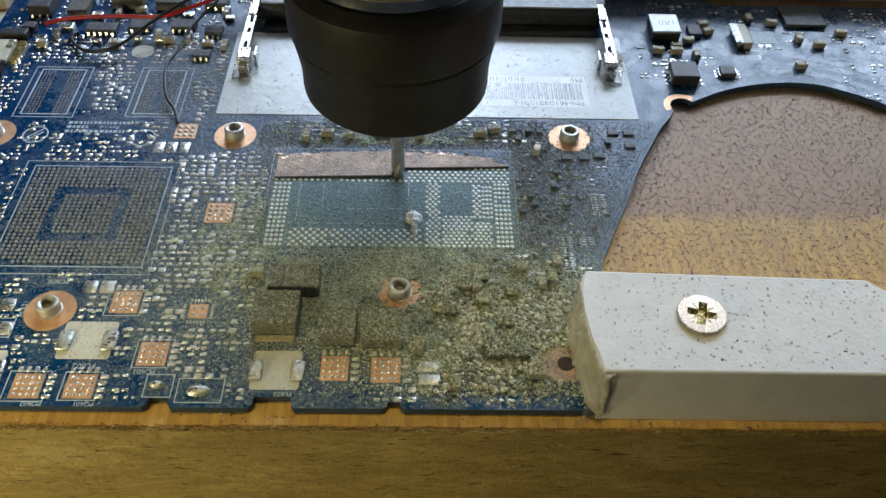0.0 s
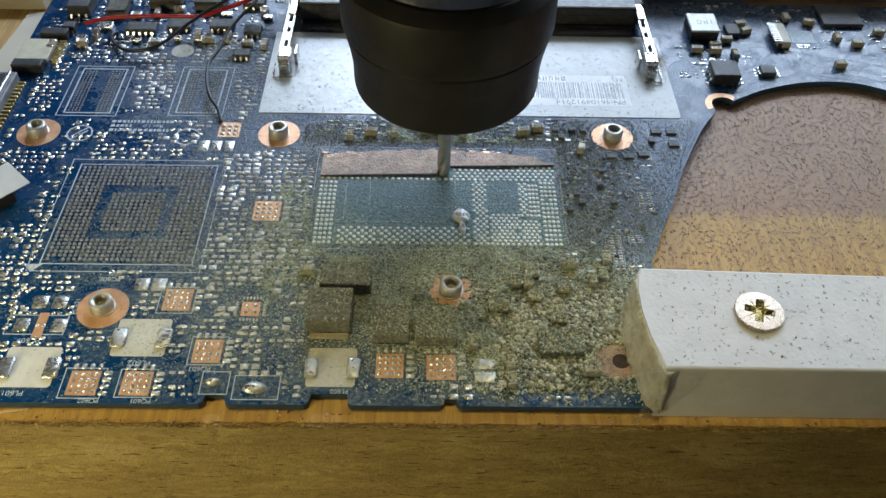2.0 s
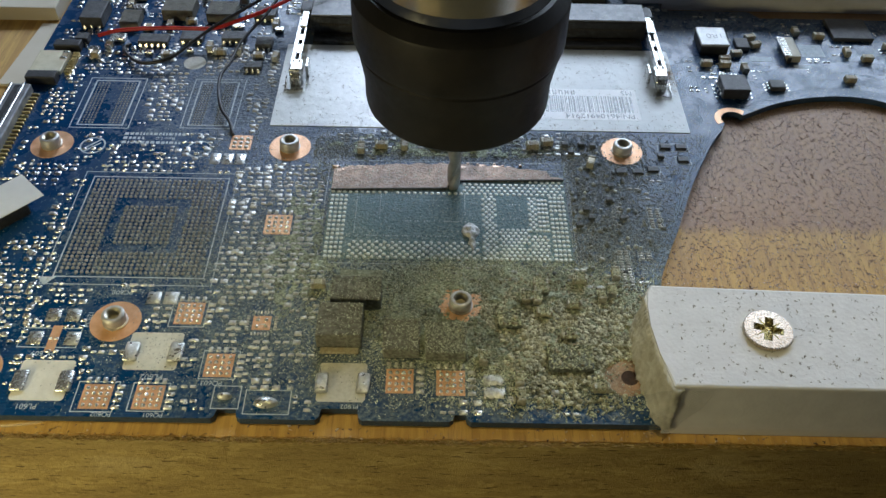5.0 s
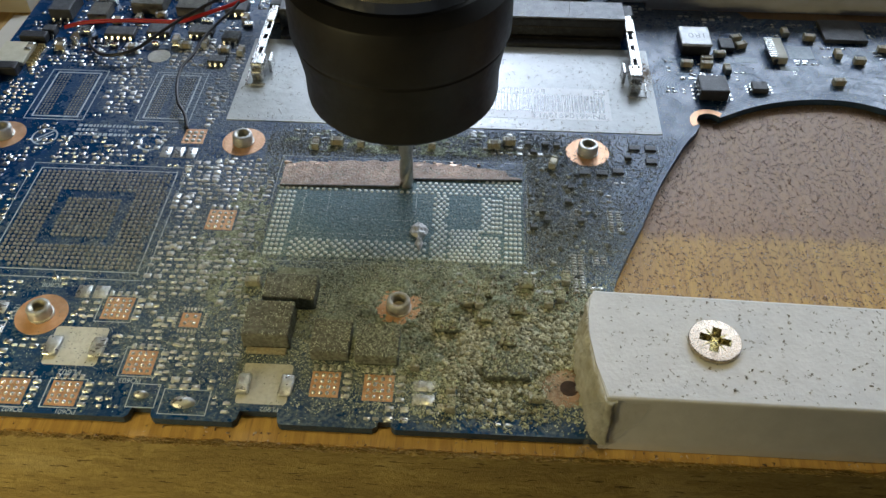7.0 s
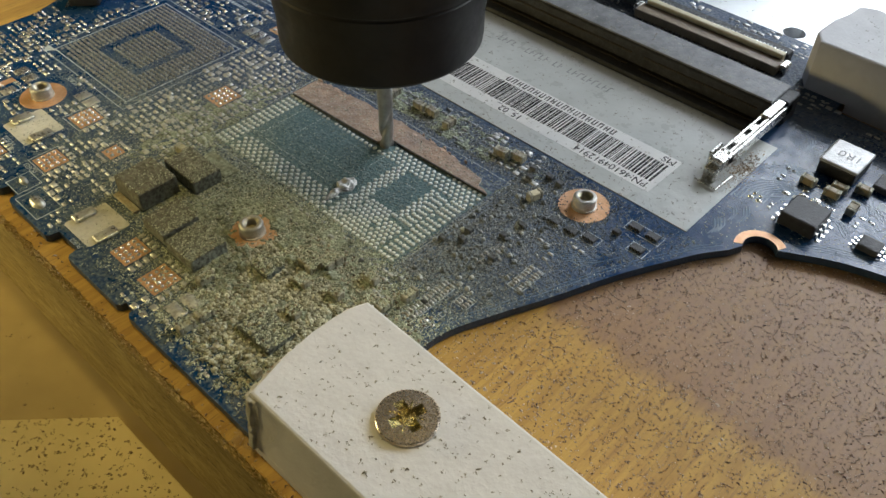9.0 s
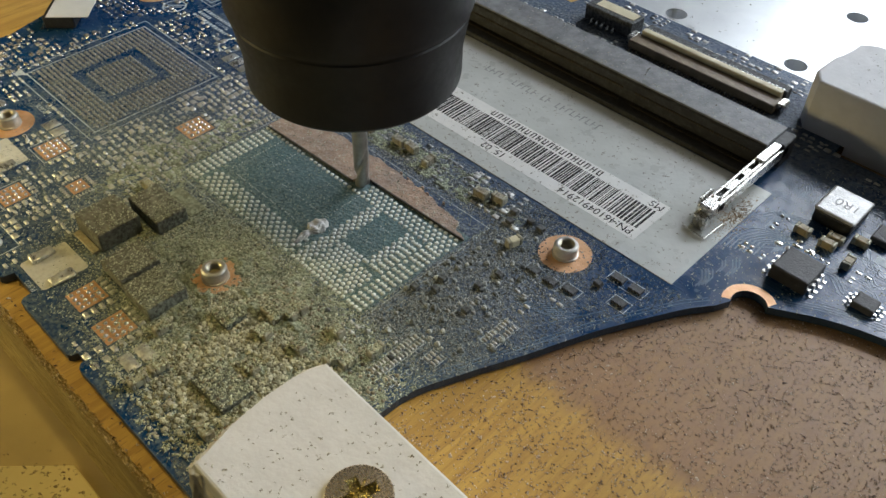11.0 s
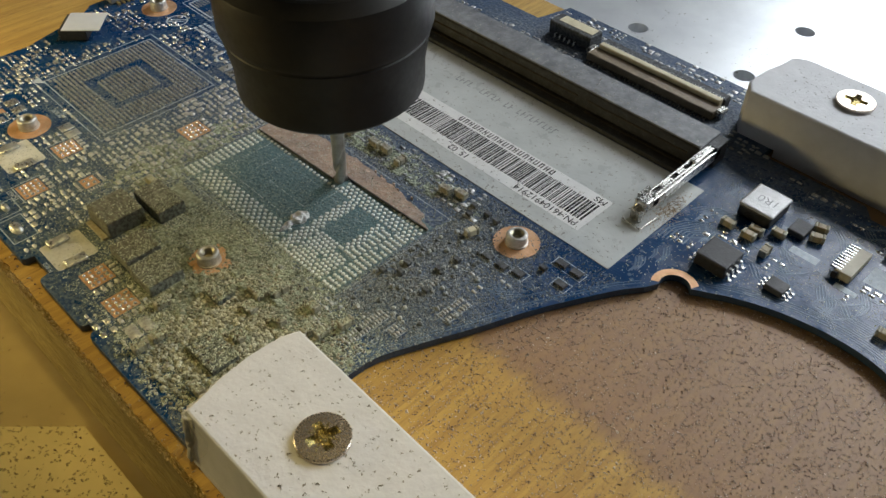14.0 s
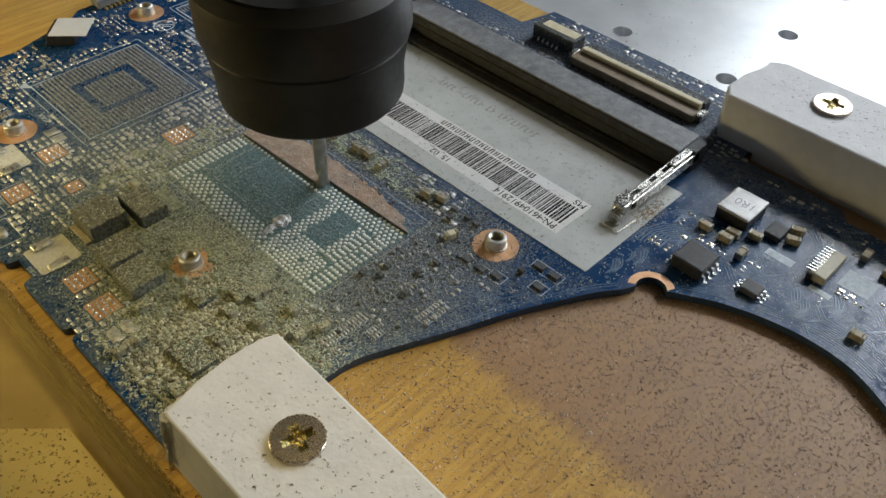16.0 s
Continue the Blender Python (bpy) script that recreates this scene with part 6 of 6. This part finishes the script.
for k in range(9000):
    x, y = r.uniform(-82, -20), r.uniform(-20.5, 60)
    if inside(x, y) and r.random() < 0.35 + 0.65 * (x + 82) / 62:
        grain(bm, x, y, 0.0, r.uniform(0.03, 0.10), r)
for k in range(5000):
    x, y = r.uniform(43.6, 116), r.uniform(40, 81)
    if inside(x, y):
        grain(bm, x, y, 0.0, r.uniform(0.04, 0.13), r)
for k in range(5200):
    x, y = -20 - 26 * r.random() ** 1.6, r.uniform(-15, 40)
    if inside(x, y) and not any(math.hypot(x - cx, y - cy) < 3.6 for cx, cy in STAND):
        (curl if r.random() < 0.5 else grain)(GREY, x, y, 0.02, r.uniform(0.05, 0.17), r)
for k in range(11000):
    x, y = 18.5 + 27 * r.random() ** 1.5, r.uniform(7, 41)
    if inside(x + 0.3, y - 0.3) and not any(math.hypot(x - cx, y - cy) < 3.6 for cx, cy in STAND) and (x > CX1 + 0.6 or y > 33):
        (curl if r.random() < 0.5 else grain)(GREY, x, y, 0.0, r.uniform(0.05, 0.17), r)
for k in range(9000):
    x, y = r.gauss(-44, 13), r.gauss(14, 15)
    if -82 < x < -20 and -20 < y < 41 and inside(x, y) and not any(math.hypot(x - cx, y - cy) < 3.6 and r.random() < 0.7 for cx, cy in STAND):
        (curl if r.random() < 0.3 else grain)(GREY, x, y, 0.02 if r.random() < 0.6 else 0.16, r.uniform(0.04, 0.13), r)
for k in range(120):
    x, y = r.gauss(24, 5), r.gauss(21, 9)
    if inside(x + 1, y - 1) and free(x, y) and y < 40:
        nugget(GREY, x, y, -0.05, r.uniform(0.25, 0.5), r)
single("fine_dust", GREY, grain_material("grey_fine_dust", (0.07, 0.078, 0.078), (0.24, 0.262, 0.255), (0.52, 0.55, 0.52)), "fine grey dust on the motherboard beside the chip", "dust", kind="stuff")
single("milling_dust", bm, DUST, "grey-yellow resin dust heaped on the motherboard", "dust", kind="stuff")

bm = bmesh.new()
for k in range(10500):
    x, y = r.uniform(28, 125), r.uniform(-3, 56)
    if inside(x, y) or (25.5 < x < 101 and y < -2) or noise.noise(Vector((x * 0.35, y * 0.35, 9.0))) < r.uniform(-0.8, 0.1):
        continue
    (grain if r.random() < 0.3 else crumb)(bm, x, y, WTOP, r.uniform(0.08, 0.19) * (1.5 if r.random() < 0.12 else 1), r)
for k in range(10500):
    x, y = r.uniform(28, 118), r.uniform(-3, 56)
    if not inside(x, y) and not (25.5 < x < 101 and y < -2):
        (curl if r.random() < 0.6 else grain)(bm, x, y, WTOP, r.uniform(0.05, 0.15), r)
for k in range(130):
    x, y = r.uniform(-60, 110), r.uniform(-23, -21)
    curl(bm, x, y, WTOP, r.uniform(0.1, 0.3), r)
single("wood_chips", bm, CHIP, "curled brown milling chips scattered on the wooden board", "chips", kind="stuff")
# bright metal slivers added for the glints on the chips
bm = bmesh.new()
for k in range(4200):
    x, y = r.uniform(28, 120), r.uniform(-3, 54)
    if not inside(x, y) and not (25.5 < x < 101 and y < -2):
        (curl if r.random() < 0.4 else grain)(bm, x, y, WTOP + r.uniform(0.0, 0.15), r.uniform(0.06, 0.14), r)
single("copper_glints", bm, FLAKE, "tiny bright slivers added for glints among the chips", "chips", kind="stuff")

bm = bmesh.new()
for k in range(430):
    x, y = r.uniform(27.5, 72), r.uniform(-19.8, -4.2)
    (curl if k % 3 == 0 else crumb)(bm, x, y, TOPZ, r.uniform(0.07, 0.19) * (1.5 if k % 9 == 0 else 1.0), r)
for k in range(90):
    x, y = r.uniform(40, 110), r.uniform(87.5, 103)
    crumb(bm, x, y, 9.0, r.uniform(0.06, 0.16), r)
for k in range(260):
    x, y = r.gauss(54, 9), r.gauss(97, 5)
    if 40 < x < 118 and 87.5 < y < 103:
        crumb(bm, x, y, 9.0, r.uniform(0.05, 0.13), r)
for k in range(300):
    x, y = r.uniform(-10, 60), 104 + r.random() ** 2 * 30
    crumb(bm, x, y, -9.0, r.uniform(0.08, 0.2), r)
single("block_chips", bm, GREY_CHIP, "sparse dark chips lying on the white blocks and metal bed", "chips", kind="stuff")

bm = bmesh.new()
for k in range(1500):
    x, y = r.uniform(-34.5, 42.8), 41.8 + 26 * r.random() ** 1.4
    z = 0.18 if (-17.0 < x < 34.6 and 44.6 < y < 54.3) else 0.14
    (crumb if r.random() < 0.5 else grain)(bm, x, y, z, r.uniform(0.05, 0.16), r)
for k in range(420):
    x, y = r.uniform(-30, 38.6), r.uniform(72, 78)
    (crumb if r.random() < 0.4 else grain)(bm, x, y, 4.75, r.uniform(0.05, 0.16), r)
single("sheet_chips", bm, GREY_CHIP, "dark chips scattered over the white sheet and card slot", "chips", kind="stuff")

bm = bmesh.new()
for k in range(3600):
    x, y = r.uniform(-50, 27), r.uniform(-74, -26)
    on_sheet = (y + 25.5) < (x + 4.4) * 1.04
    if not on_sheet and r.random() < 0.88:
        continue
    (crumb if r.random() < 0.7 else grain)(bm, x, y, BENCH_Z + (0.8 if on_sheet else 0.0), r.uniform(0.11, 0.27), r)
single("bench_chips", bm, grain_material("brown_bench_chips", (0.17, 0.12, 0.052), (0.29, 0.21, 0.095), (0.46, 0.36, 0.18)), "dark chips scattered on the bench sheet", "chips", kind="stuff")

bm = bmesh.new()
for k in range(700):
    x, y = r.gauss(42.0, 0.9), r.gauss(59.5, 2.6)
    grain(bm, x, y, 0.15 if x < 43.2 and y < 68 else 0.0, r.uniform(0.05, 0.14), r)
single("tan_dust", bm, grain_material("tan_dust", (0.22, 0.16, 0.09), (0.42, 0.32, 0.20), (0.60, 0.50, 0.36)), "smear of tan dust beside the slot lever", "dust", kind="stuff")

# torn yellow fibres along the sawn edge of the laminate
bm = bmesh.new()
for k in range(6500):
    x = r.uniform(-110, 120)
    y = WOOD[2] + r.uniform(-0.25, 0.85)
    z = WTOP - r.uniform(0.0, 0.5) if y < WOOD[2] else WTOP - 0.25 * r.random()
    L, a = r.uniform(0.15, 0.55), r.uniform(0, 6.28)
    c, s_ = math.cos(a) * L, math.sin(a) * L * 0.45
    w = r.uniform(0.03, 0.11)
    vs = [bm.verts.new(p) for p in ((x - c, y - s_, z), (x + w, y + w, z - 0.04), (x + c, y + s_, z + r.uniform(0.0, 0.3)), (x - w, y - w, z + 0.12))]
    for q in ((0, 1, 3), (1, 2, 3), (0, 3, 2), (0, 2, 1)):
        bm.faces.new([vs[i] for i in q])
single("torn_fibres", bm, grain_material("torn_wood_fibre", (0.36, 0.24, 0.075), (0.54, 0.39, 0.14), (0.70, 0.55, 0.26)), "torn yellow fibres along the sawn wooden edge", "wood fibres", kind="stuff")
